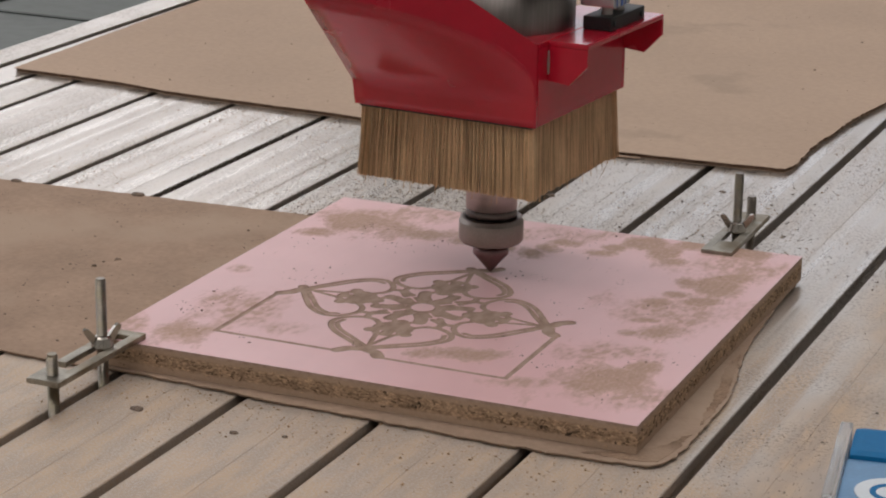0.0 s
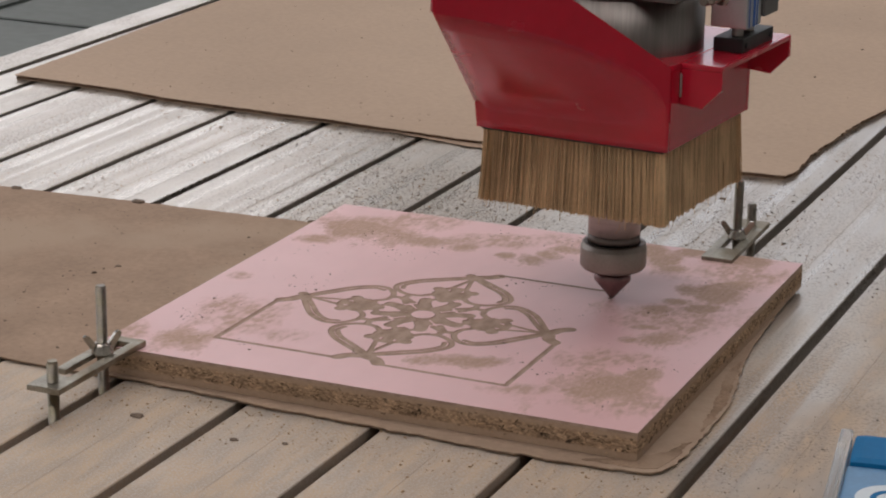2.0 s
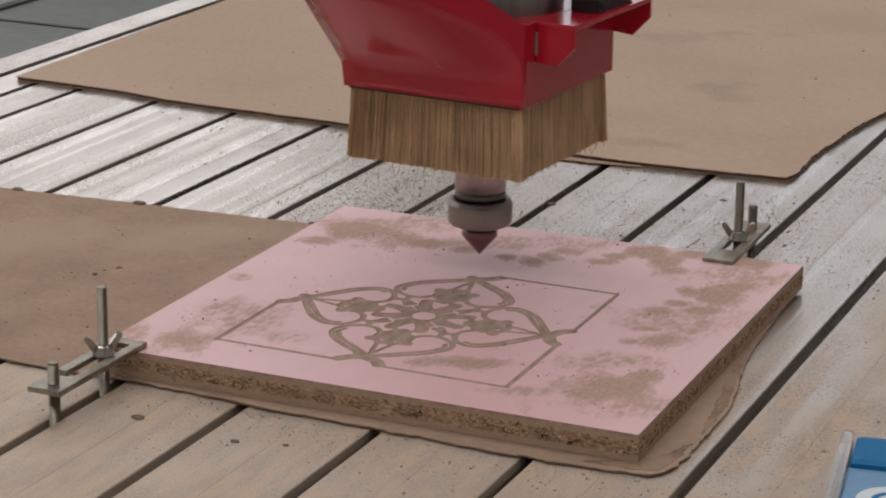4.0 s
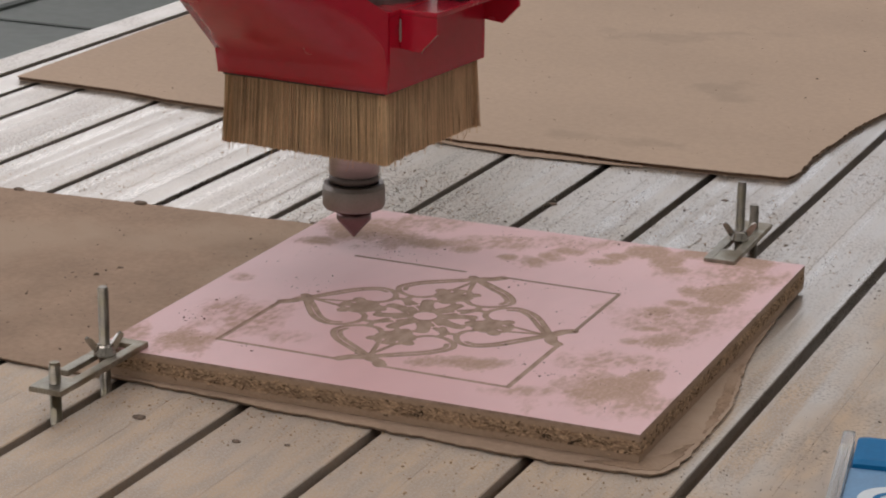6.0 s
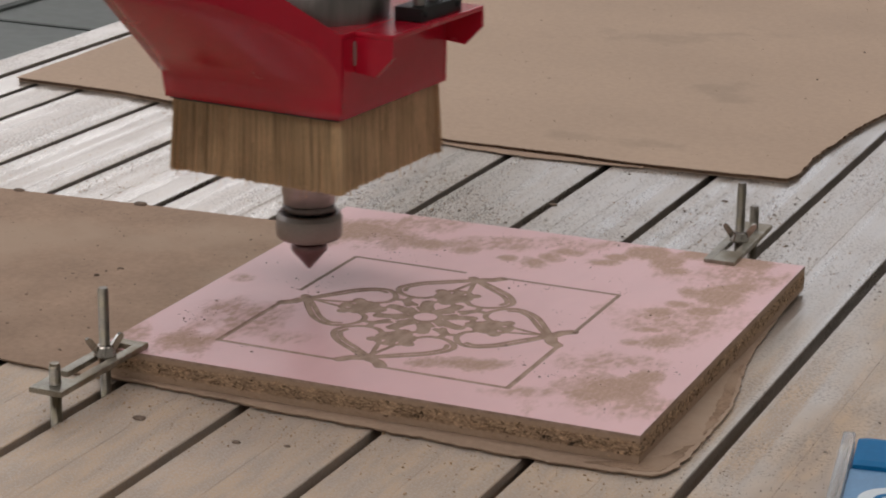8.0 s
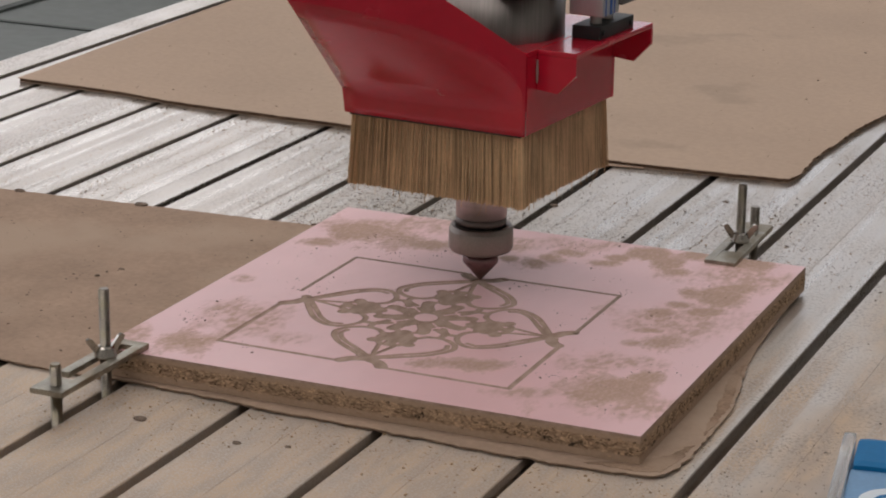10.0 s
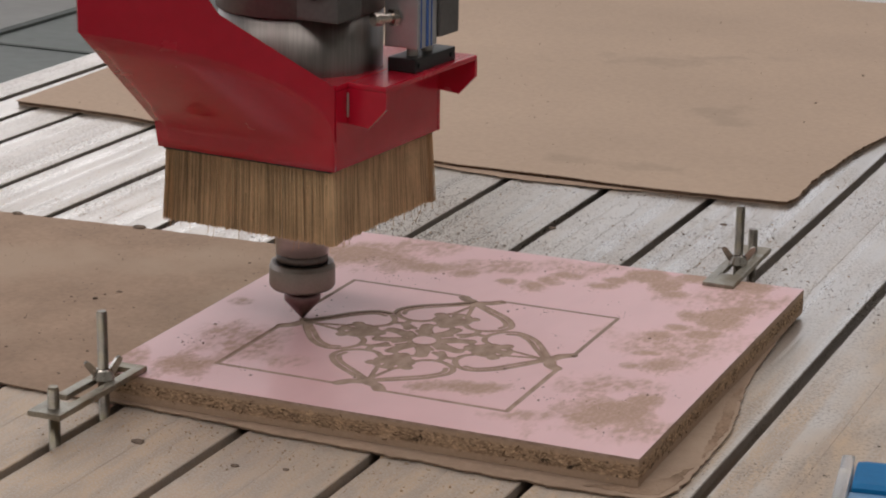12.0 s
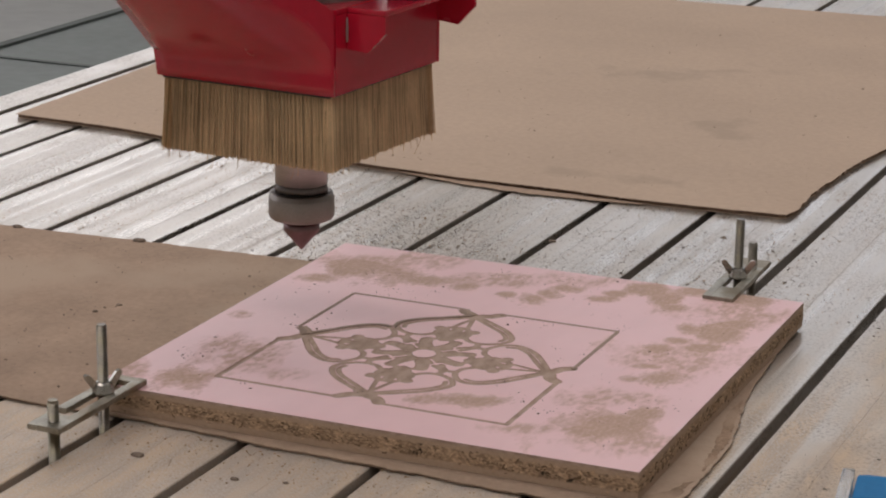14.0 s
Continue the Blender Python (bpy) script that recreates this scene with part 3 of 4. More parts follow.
# one quarter of the ornament, pointing to +u, in half sides; (points, stroke width in metres)
HEART = ([(0.89, 0.0), (0.775, 0.175), (0.66, 0.325), (0.53, 0.410), (0.425, 0.392), (0.350, 0.29), (0.355, 0.18), (0.43, 0.105)],
         [(0.860, -0.005), (0.738, 0.152), (0.630, 0.293), (0.525, 0.367), (0.452, 0.356)])
QUARTER = [(HEART[0], 0.0041), (HEART[1], 0.0035), ([(0.83, 0.0), (0.70, 0.030), (0.58, 0.058)], 0.0032),
           ([(0.33, 0.0), (0.40, 0.045), (0.47, 0.04)], 0.0092), ([(0.44, 0.02), (0.50, 0.075), (0.545, 0.125)], 0.0088),
           ([(0.40, 0.09), (0.47, 0.115), (0.58, 0.07)], 0.0046), ([(0.48, 0.0), (0.59, 0.012)], 0.0070),
           ([(0.145, 0.045), (0.21, 0.085), (0.285, 0.105)], 0.0094), ([(0.285, 0.105), (0.33, 0.04)], 0.0042),
           ([(0.335, 0.25), (0.275, 0.255), (0.235, 0.22), (0.20, 0.165)], 0.0048), ([(0.10, 0.06), (0.16, 0.12)], 0.0044),
           ([(0.87, 0.0), (0.91, 0.045)], 0.0076)]
# the stub that joins each tip to the square frame
STUB = ([(0.905, 0.035), (0.93, 0.095), (0.985, 0.14)], 0.0088)


def turn(q, k):
    for _ in range(k):
        q = Vector((-q.y, q.x))
    return q


def strokes():
    """All strokes that are cut before the clip begins, as lists of uv points with a width."""
    out = []
    for k in range(4):
        for pts, w in QUARTER:
            base = smooth_line(pts)
            for sgn in (1, -1):
                out.append(([turn(Vector((q.x, q.y * sgn)), k) for q in base], w))
        # two stubs are cut only later in the clip
        for sgn in (1, -1):
            if (k, sgn) not in ((1, 1), (2, -1)):
                out.append(([turn(Vector((q.x, q.y * sgn)), k) for q in smooth_line(STUB[0])], STUB[1]))
    ring = [Vector((0.10 * math.cos(a), 0.10 * math.sin(a))) for a in np.linspace(0, 2 * math.pi, 33)]
    out.append((ring, 0.0042))
    for a, c in (((-1, -0.14), (-1, -1)), ((-1, -1), (-0.14, -1)), ((0.14, -1), (1, -1)), ((1, -1), (1, -0.14))):
        out.append(([Vector(a), Vector(c)], 0.0033))
    return out


def board_heights(nx, ny, xs, ys):
    """Depth of cut on a grid: a shallow V along each stroke."""
    depth = np.zeros((ny, nx))
    gx, gy = np.meshgrid(xs, ys)
    for pts, w in strokes():
        for a, c in zip(pts, pts[1:]):
            ax, ay, cx, cy = PX + a.x * PS, PY + a.y * PS, PX + c.x * PS, PY + c.y * PS
            i0, i1 = np.searchsorted(xs, (min(ax, cx) - w, max(ax, cx) + w))
            j0, j1 = np.searchsorted(ys, (min(ay, cy) - w, max(ay, cy) + w))
            if i1 <= i0 or j1 <= j0:
                continue
            sx_, sy_ = gx[j0:j1, i0:i1], gy[j0:j1, i0:i1]
            dx, dy = cx - ax, cy - ay
            t = np.clip(((sx_ - ax) * dx + (sy_ - ay) * dy) / (dx * dx + dy * dy + 1e-12), 0, 1)
            d = np.hypot(sx_ - ax - t * dx, sy_ - ay - t * dy)
            cutd = np.clip((w / 2 + 0.0003 - d) / 0.0007, 0, 1) * 0.0007
            depth[j0:j1, i0:i1] = np.maximum(depth[j0:j1, i0:i1], cutd)
    return depth


def workpiece():
    board = thing("workpiece_board", (0, 0, 0), "pink laminated particleboard panel with a floral ornament cut into it", "board")
    zb = 0.0026
    # core with its ragged sides
    bm = bmesh.new()
    extrude_poly(bm, [(q.x, q.y, zb) for q in QUAD], (0, 0, BOARD_TOP - 0.0022 - zb))
    part("core", bm, CHIPEDGE, board, "bare speckled particleboard core")
    # face: a fine grid in the middle that holds the cuts, and a frame of plain laminate round it
    xs = np.arange(PX - 1.06 * PS, PX + 1.06 * PS, 0.00062)
    ys = np.arange(PY - 1.06 * PS, PY + 1.06 * PS, 0.00062)
    nx, ny = len(xs), len(ys)
    dep = board_heights(nx, ny, xs, ys)
    gx, gy = np.meshgrid(xs, ys)
    verts = np.stack([gx, gy, BOARD_TOP - dep], -1).reshape(-1, 3)
    idx = np.arange(nx * ny).reshape(ny, nx)
    faces = np.stack([idx[:-1, :-1], idx[:-1, 1:], idx[1:, 1:], idx[1:, :-1]], -1).reshape(-1, 4)
    base = len(verts)
    extra = [(q.x, q.y, BOARD_TOP) for q in QUAD] + [(q.x, q.y, BOARD_TOP - 0.0021) for q in QUAD]
    flist = faces.tolist()
    for i in range(4):
        j = (i + 1) % 4
        rim = {0: idx[0, :], 1: idx[:, -1], 2: idx[-1, ::-1], 3: idx[::-1, 0]}[i].tolist()
        flist.append([base + i, base + j] + rim[::-1])
        flist.append([base + i, base + 4 + i, base + 4 + j, base + j])
    flist.append([base + 7, base + 6, base + 5, base + 4])
    me = bpy.data.meshes.new("laminate_face")
    me.from_pydata(verts.tolist() + extra, [], flist)
    me.materials.append(LAMINATE)
    ob = new("laminate_face", me)
    ob.parent = board
    tagged(ob, "pink laminate face with brown cut lines and dust")
    return board


BOARD = workpiece()


def edge_chips():
    """Coarse flakes that stand a little proud of the sawn sides of the core."""
    rnd = random.Random(31)
    verts, faces = [], []
    for a, c, n in ((QUAD[0], QUAD[1], 900), (QUAD[1], QUAD[2], 800)):
        d = (c - a).normalized()
        out = Vector((d.y, -d.x))
        for _ in range(n):
            q = a + (c - a) * rnd.random()
            z = rnd.gauss(0.0118, 0.0024)
            if not 0.0045 < z < 0.0178:
                continue
            lx, lz, ang = rnd.uniform(0.0006, 0.0022), rnd.uniform(0.0002, 0.0006), rnd.gauss(0, 0.5)
            k = len(verts)
            for push, f in ((-0.0003, 1.0), (rnd.uniform(0.0002, 0.0007), 0.75)):
                for u, v in ((-1, -1), (1, -0.7), (0.9, 1), (-0.8, 0.8)):
                    e, g = u * lx * f, v * lz * f
                    al = e * math.cos(ang) - g * math.sin(ang)
                    up = e * math.sin(ang) + g * math.cos(ang)
                    b0 = q + d * al + out * push
                    verts.append((b0.x, b0.y, z + up))
            faces += [(k + 4, k + 5, k + 6, k + 7)] + [(k + i, k + (i + 1) % 4, k + 4 + (i + 1) % 4, k + 4 + i) for i in range(4)]
    me = bpy.data.meshes.new("flake_layer")
    me.from_pydata(verts, [], faces)
    me.materials.append(FLAKE)
    ob = new("flake_layer", me)
    ob.parent = BOARD
    tagged(ob, "coarse wood flakes on the sawn edge", kind="stuff")


edge_chips()


# strokes that the cutter opens during the clip: (start, end, uv points, width)
LIVE = [(1.0, 1.82, [(0.14, 1.0), (1.0, 1.0)], 0.0029), (1.85, 2.65, [(1.0, 1.0), (1.0, 0.14)], 0.0029),
        (4.25, 5.28, [(-0.14, 1.0), (-1.0, 1.0)], 0.0029), (6.45, 7.5, [(-1.0, 1.0), (-1.0, 0.14)], 0.0029),
        (8.8, 10.0, [(-0.035, 0.905), (-0.095, 0.93), (-0.14, 0.985)], 0.0088),
        (10.25, 10.95, [(-0.06, 0.88), (-0.19, 0.77), (-0.33, 0.67), (-0.425, 0.55), (-0.42, 0.43)], 0.0030),
        (11.0, 11.75, [(-0.44, 0.43), (-0.55, 0.425), (-0.67, 0.33), (-0.78, 0.18), (-0.90, 0.03)], 0.0032),
        (12.0, 12.9, [(-0.88, 0.03), (-0.93, 0.095), (-0.985, 0.14)], 0.0088)]
SEGMENTS = []


def live_cuts():
    for t0, t1, pts, w in LIVE:
        line = smooth_line(pts, 12)
        total = sum((c - a).length for a, c in zip(line, line[1:])) * PS
        n = max(6, int(total / 0.005))
        even = []
        cum = [0.0]
        for a, c in zip(line, line[1:]):
            cum.append(cum[-1] + (c - a).length * PS)
        for i in range(n + 1):
            d = total * i / n
            k = min(len(line) - 2, max(0, next((j for j in range(len(cum) - 1) if cum[j + 1] >= d - 1e-9), len(line) - 2)))
            f = (d - cum[k]) / max(1e-9, cum[k + 1] - cum[k])
            even.append(line[k].lerp(line[k + 1], f))
        for i in range(n):
            a, c = even[i], even[i + 1]
            p0, p1 = Vector((PX + a.x * PS, PY + a.y * PS)), Vector((PX + c.x * PS, PY + c.y * PS))
            ln = (p1 - p0).length
            bm = bmesh.new()
            add_box(bm, (-ln / 2 - 0.0005, -w / 2, -0.0008), (ln / 2 + 0.0005, w / 2, 0.0))
            ob = part("cut_segment", bm, GROOVE, BOARD)
            ang = math.degrees(math.atan2(p1.y - p0.y, p1.x - p0.x))
            mid = (p0 + p1) / 2
            SEGMENTS.append((ob, t0 + (t1 - t0) * (i + 0.5) / n, mid, ang))


live_cuts()


# ---- clamps ----
def threaded(bm, r, z0, z1, pitch=0.00125):
    prof = [(0, z0), (r * 0.86, z0)]
    z = z0 + pitch / 2
    while z < z1 - pitch:
        prof += [(r, z), (r * 0.86, z + pitch / 2)]
        z += pitch
    prof += [(r * 0.8, z1), (0, z1)]
    lathe(bm, prof, 14)


def clamp(name, x, y_rod, y_bolt, y_tip, plate_z, tilt, rod_top, bolt_top, turn_nut, label, cut=0.0):
    """A slotted strap on a T-slot rod with a wing nut; a short bolt holds up its heel."""
    ob = thing(name, (x, y_rod, 0), label, "clamp", group="hold-down clamps")
    s = 1 if y_tip > y_bolt else -1
    lo, hi = min(y_tip, y_bolt - s * 0.012) - y_rod, max(y_tip, y_bolt - s * 0.012) - y_rod
    w, th = 0.0122, 0.0042
    # strap outline with a long slot, built as two legs and two ends
    bm = bmesh.new()
    sl0, sl1 = -0.018, 0.026
    for bx in ((-w, -0.0048, lo + cut, hi), (0.0048, w, lo, hi)):
        add_box(bm, (bx[0], bx[2], 0), (bx[1], bx[3], th), 0.0012)
    if cut:
        # the slot is sawn open beside the heel
        sl0 = lo + 0.024
        add_box(bm, (-w, lo, 0.0002), (-0.0050, lo + 0.0235, th - 0.0002), 0.0010)
    for y0, y1 in ((lo + 0.0004, min(sl0, sl1) if s > 0 else -sl1), (sl1 if s > 0 else -sl0, hi - 0.0004)):
        add_box(bm, (-0.0052, y0, 0.0002), (0.0052, y1, th - 0.0002), 0.0006)
    bmesh.ops.transform(bm, verts=bm.verts, matrix=Matrix.Translation((0, 0, plate_z)) @ pose(0, 0, 0, tilt, 0, 0))
    part("strap", bm, CLAMPMAT, ob, "flat slotted steel strap")
    bm = bmesh.new()
    threaded(bm, 0.0038, -0.013, rod_top)
    part("threaded_rod", bm, ZINC, ob, smooth=False)
    bm = bmesh.new()
    threaded(bm, 0.0040, -0.006, bolt_top)
    bmesh.ops.transform(bm, verts=bm.verts, matrix=Matrix.Translation((0, y_bolt - y_rod, 0)))
    part("heel_bolt", bm, ZINC, ob)
    bm = bmesh.new()
    lathe(bm, [(0.0038, 0), (0.0085, 0), (0.0088, 0.001), (0.0068, 0.008), (0.0055, 0.0095), (0.0038, 0.0095)], 24)
    for sg in (1, -1):
        wing = [(0.0045, 0.001), (0.0085, 0.0035), (0.0150, 0.0135), (0.0155, 0.0165), (0.0135, 0.0178), (0.0108, 0.0165), (0.0050, 0.0085)]
        extrude_poly(bm, [(sg * a, -0.0017, c) for a, c in wing], (0, 0.0034, 0))
    soft_edges(bm, 0.0005, 50)
    bmesh.ops.transform(bm, verts=bm.verts, matrix=Matrix.Translation((0, 0, plate_z + th)) @ pose(0, 0, 0, 0, 0, turn_nut) @ Matrix.Diagonal((0.86, 0.86, 0.8, 1)))
    part("wing_nut", bm, WINGMAT, ob)
    return ob


clamp("strap_clamp", -0.1715, -0.2253, -0.2845, -0.190, 0.0214, 0.0, 0.0728, 0.0396, 55, "zinc-plated strap clamp with wing nut on the board's corner", cut=0.034)
clamp("strap_clamp", 0.1295, 0.2180, 0.2570, 0.165, 0.0215, 1.5, 0.0726, 0.0440, 20, "zinc-plated strap clamp with wing nut behind the board")


# ---- clear box with a blue label ----
def clear_box():
    ob = thing("storage_box", (0.3258, -0.2715, 0.0), "clear plastic box with a bright blue printed label on the bed", "box")
    ob.rotation_euler = (0, 0, radians(9))
    L, D, Hh = 0.13, 0.12, 0.030
    bm = bmesh.new()
    add_box(bm, (0, 0, 0.0004), (0.0085, D, Hh), 0.0032)
    add_box(bm, (0.0085, 0.001, 0.0004), (L, D - 0.001, 0.0035), 0.0008)
    part("shell", bm, CLEAR, ob, "clear plastic tray with a rounded rim")
    bm = bmesh.new()
    add_box(bm, (0.0088, 0.002, 0.0037), (L - 0.002, D - 0.0505, Hh - 0.004), 0.0015)
    part("insert", bm, LABELPALE, ob, "pale blue printed insert")
    bm = bmesh.new()
    add_box(bm, (0.0088, D - 0.050, 0.0037), (L - 0.002, D - 0.003, Hh - 0.001), 0.007)
    part("label_band", bm, LABELBLUE, ob, "bright blue band of the label")
    cx, cy = 0.038, 0.024
    bm = bmesh.new()
    lathe(bm, [(0.0, 0), (0.021, 0), (0.021, 0.0006), (0, 0.0006)], 40, Matrix.Translation((cx, cy, Hh - 0.0041)))
    part("printed_disc", bm, LABELWHITE, ob, "white printed disc")
    bm = bmesh.new()
    for i in range(20):
        a0, a1 = radians(40 + 14 * i), radians(40 + 14 * (i + 1))
        pts = [(cx + q * math.cos(a), cy + q * math.sin(a), Hh - 0.0035) for q, a in ((0.009, a0), (0.0125, a0), (0.0125, a1), (0.009, a1))]
        extrude_poly(bm, pts, (0, 0, 0.0003))
    part("printed_ring", bm, LABELBLUE, ob, "blue printed ring")


clear_box()


# ---- spindle head ----
HEAD = thing("spindle_head", (0, 0, 0.2), "red router spindle head with a bristle dust hood and engraving cutter", "router spindle")
HY = radians(-4.7)
HROT = Matrix.Rotation(HY, 4, "Z")
HX0, HX1, HF, HB, HZ = -0.0810, 0.0632, -0.0596, 0.0880, 0.1305
TOPZ = 0.1886


def head_part(name, bm, m, label="", smooth=False, turned=True):
    if turned:
        bmesh.ops.transform(bm, verts=bm.verts, matrix=HROT)
    return part(name, bm, m, HEAD, label, smooth)


def dust_hood():
    t = 0.003
    lip = 0.149
    # an upright strip round the bristles bends into a belly that runs forward and up to the foot of the cover plate
    corner, tip = Vector((HX1, HF)), Vector((-0.045, -0.193))

    def foot(f):
        q = corner.lerp(tip, f)
        return Vector((q.x, q.y, lip + 0.088 * f ** 0.42))

    bm = bmesh.new()
    steps = [(k / 18) ** 1.4 for k in range(19)]
    rows = [[bm.verts.new((HX1 + (-0.0815 - HX1) * f, HF - 0.0012 * k * f, HZ + (lip - HZ) * k / 3)) for f in steps] for k in range(4)]
    rows += [[bm.verts.new(rows[3][i].co.lerp(foot(f), k / 5)) for i, f in enumerate(steps)] for k in range(1, 6)]
    for a, c in zip(rows, rows[1:]):
        for k in range(18):
            bm.faces.new([a[k], a[k + 1], c[k + 1], c[k]])
    bmesh.ops.remove_doubles(bm, verts=bm.verts, dist=0.00002)
    bmesh.ops.recalc_face_normals(bm, faces=bm.faces)
    bmesh.ops.solidify(bm, geom=list(bm.faces), thickness=-0.002)
    head_part("belly_panel", bm, RED, "glossy red lower front of the hood, bent forward", smooth=True)
    # upright cover plate, set askew, with the sloping cut-out before the spindle
    half = corner.lerp(tip, 0.5)
    near = corner.lerp(tip, 0.46)
    ring = [foot(f) for f in steps] + [Vector((tip.x, tip.y, 0.40)), Vector((half.x, half.y, 0.40)), Vector((half.x, half.y, 0.253)), Vector((near.x, near.y, 0.243)), Vector((corner.x, corner.y, 0.189))]
    inward = Vector((tip.y - corner.y, corner.x - tip.x, 0)).normalized() * t
    bm = bmesh.new()
    extrude_poly(bm, ring, inward)
    soft_edges(bm, 0.0008, 60)
    head_part("cover_plate", bm, RED, "glossy red cover plate before the spindle")
    bm = bmesh.new()
    extrude_poly(bm, [(-0.0815, HB - t, HZ), (HX1, HB - t, HZ), (HX1, HB - t, TOPZ - 0.003), (-0.0815, HB - t, TOPZ - 0.003)], (0, t, 0))
    soft_edges(bm, 0.0007, 40)
    head_part("back_panel", bm, RED)
    bm = bmesh.new()
    add_box(bm, (HX1 - t, HF + t, HZ), (HX1 - 0.0002, HB - t, TOPZ - 0.003), 0.0005)
    head_part("side_panel", bm, RED)
    bm = bmesh.new()
    add_box(bm, (-0.0812, HF + t, HZ), (-0.0812 + t, HB - t, TOPZ - 0.003), 0.0005)
    head_part("side_panel", bm, RED)
    # top plate with a flange that stands out past the side, held by two gussets
    bm = bmesh.new()
    add_box(bm, (-0.075, HF + t, TOPZ - 0.0028), (HX1 - 0.0002, HB - t, TOPZ + 0.0006), 0.0006)
    add_box(bm, (HX1 - 0.0002, -0.042, TOPZ - 0.003), (0.0930, HB + 0.0005, TOPZ + 0.0006), 0.0012)
    head_part("top_plate", bm, RED)
    for y in (-0.0422, HB - 0.0025):
        bm = bmesh.new()
        extrude_poly(bm, [(x, y, z) for x, z in ((HX1, TOPZ - 0.003), (0.0928, TOPZ - 0.003), (0.0928, 0.1735), (0.0795, 0.1595), (HX1, 0.1610))], (0, 0.003, 0))
        soft_edges(bm, 0.0006, 40)
        head_part("gusset", bm, RED)
    # added bright bead in place of the light glinting at the gusset's slit
    bm = bmesh.new()
    lathe(bm, [(0, 0), (0.0007, 0.001), (0.0009, 0.008), (0.0006, 0.0165), (0, 0.0175)], 10, Matrix.Translation((HX1 + 0.0006, -0.0431, 0.1655)))
    head_part("glint_bead", bm, STEEL, "thin steel bead standing in for a glint of light", smooth=True)
    # inner holder of the bristles
    bm = bmesh.new()
    for lo, hi in (((HX0 + 0.002, HF + t, HZ - 0.002), (HX1 - 0.004, HF + 0.009, HZ + 0.008)), ((HX0 + 0.002, HB - 0.009, HZ - 0.002), (HX1 - 0.004, HB - t, HZ + 0.008)),
                   ((HX0 + 0.002, HF + 0.009, HZ - 0.002), (HX0 + 0.008, HB - 0.009, HZ + 0.008)), ((HX1 - 0.010, HF + 0.009, HZ - 0.002), (HX1 - 0.004, HB - 0.009, HZ + 0.008))):
        add_box(bm, lo, hi)
    head_part("bristle_holder", bm, BLACK)


def bristles():
    rnd = random.Random(5)
    zt = HZ + 0.003
    sides = (((HX0 + 0.003, HF + 0.004), (HX1 - 0.004, HF + 0.004), (0, -1)), ((HX1 - 0.005, HF + 0.004), (HX1 - 0.005, HB - 0.005), (1, 0)),
             ((HX1 - 0.004, HB - 0.005), (HX0 + 0.003, HB - 0.005), (0, 1)), ((HX0 + 0.004, HB - 0.005), (HX0 + 0.004, HF + 0.004), (-1, 0)))
    for a, c, nrm in sides:
        a, c, nrm = Vector(a), Vector(c), Vector(nrm)
        ln = (c - a).length
        d = (c - a) / ln
        verts, faces = [], []
        n = int(ln / 0.00052)
        for layer in range(6):
            for i in range(n):
                s = (i + rnd.random()) / n
                # tufts: bristles gather towards tuft centres lower down
                tuft = (round(s * n / 6.0) * 6.0 / n - s) * ln
                base = a + d * (s * ln) - nrm * (layer * 0.0009)
                fan = (s - 0.5) * 0.006
                clump = noise.noise((s * 40, layer * 0.3, a.x * 9))
                gap = min(1.0, abs(tuft) / (ln * 3.0 / n)) ** 2
                base = base - nrm * (0.0022 * gap + 0.0006 * noise.noise((round(s * n / 6.0) * 0.7, 2.0, a.y * 9)))
                foot = base + d * (fan + tuft * 0.35 + rnd.gauss(0, 0.0006) + clump * 0.0013) + nrm * (0.0016 + rnd.gauss(0, 0.0005) + 0.0012 * clump)
                z1 = 0.0775 + 0.0012 * clump + rnd.gauss(0, 0.0006) - (0.006 if rnd.random() < 0.006 else 0)
                w = 0.00042 * rnd.uniform(0.7, 1.2)
                k = len(verts)
                mid = (base + foot) / 2 - nrm * 0.0003
                for q, z, ww in ((base, zt, w), (mid, (zt + z1) / 2, w), (foot, z1, w * 0.7)):
                    verts += [(q.x + d.x * ww, q.y + d.y * ww, z), (q.x + nrm.x * ww, q.y + nrm.y * ww, z), (q.x - d.x * ww, q.y - d.y * ww, z)]
                for r in (0, 3):
                    for j in range(3):
                        faces.append((k + r + j, k + r + (j + 1) % 3, k + r + 3 + (j + 1) % 3, k + r + 3 + j))
                faces.append((k + 6, k + 7, k + 8))
        me = bpy.data.meshes.new("brush")
        me.from_pydata([tuple(HROT @ Vector(v)) for v in verts], [], faces)
        me.materials.append(BRISTLE)
        ob = new("brush", me)
        ob.parent = HEAD
        tagged(ob, "tan bristle curtain of the dust hood", kind="stuff")


def stray_bristles():
    rnd = random.Random(9)
    for x, y, z in ((HX1 + 0.001, 0.060, 0.080), (0.030, HF + 0.001, 0.081), (-0.035, HF + 0.001, 0.081)):
        bm = bmesh.new()
        q = Vector((x, y, z))
        way = Vector((rnd.uniform(-0.3, 0.3), rnd.uniform(-0.3, 0.3), -1)).normalized()
        ring = None
        for k in range(9):
            now = [bm.verts.new(q + Vector((0.00022 * math.cos(a), 0.00022 * math.sin(a), 0))) for a in (0, 2.1, 4.2)]
            if ring:
                for j in range(3):
                    bm.faces.new((ring[j], ring[(j + 1) % 3], now[(j + 1) % 3], now[j]))
            ring = now
            q = q + way * 0.0018
            way = (way + Vector((rnd.uniform(-0.35, 0.35), rnd.uniform(-0.2, 0.2), 0))).normalized()
        head_part("stray_bristle", bm, BRISTLE)


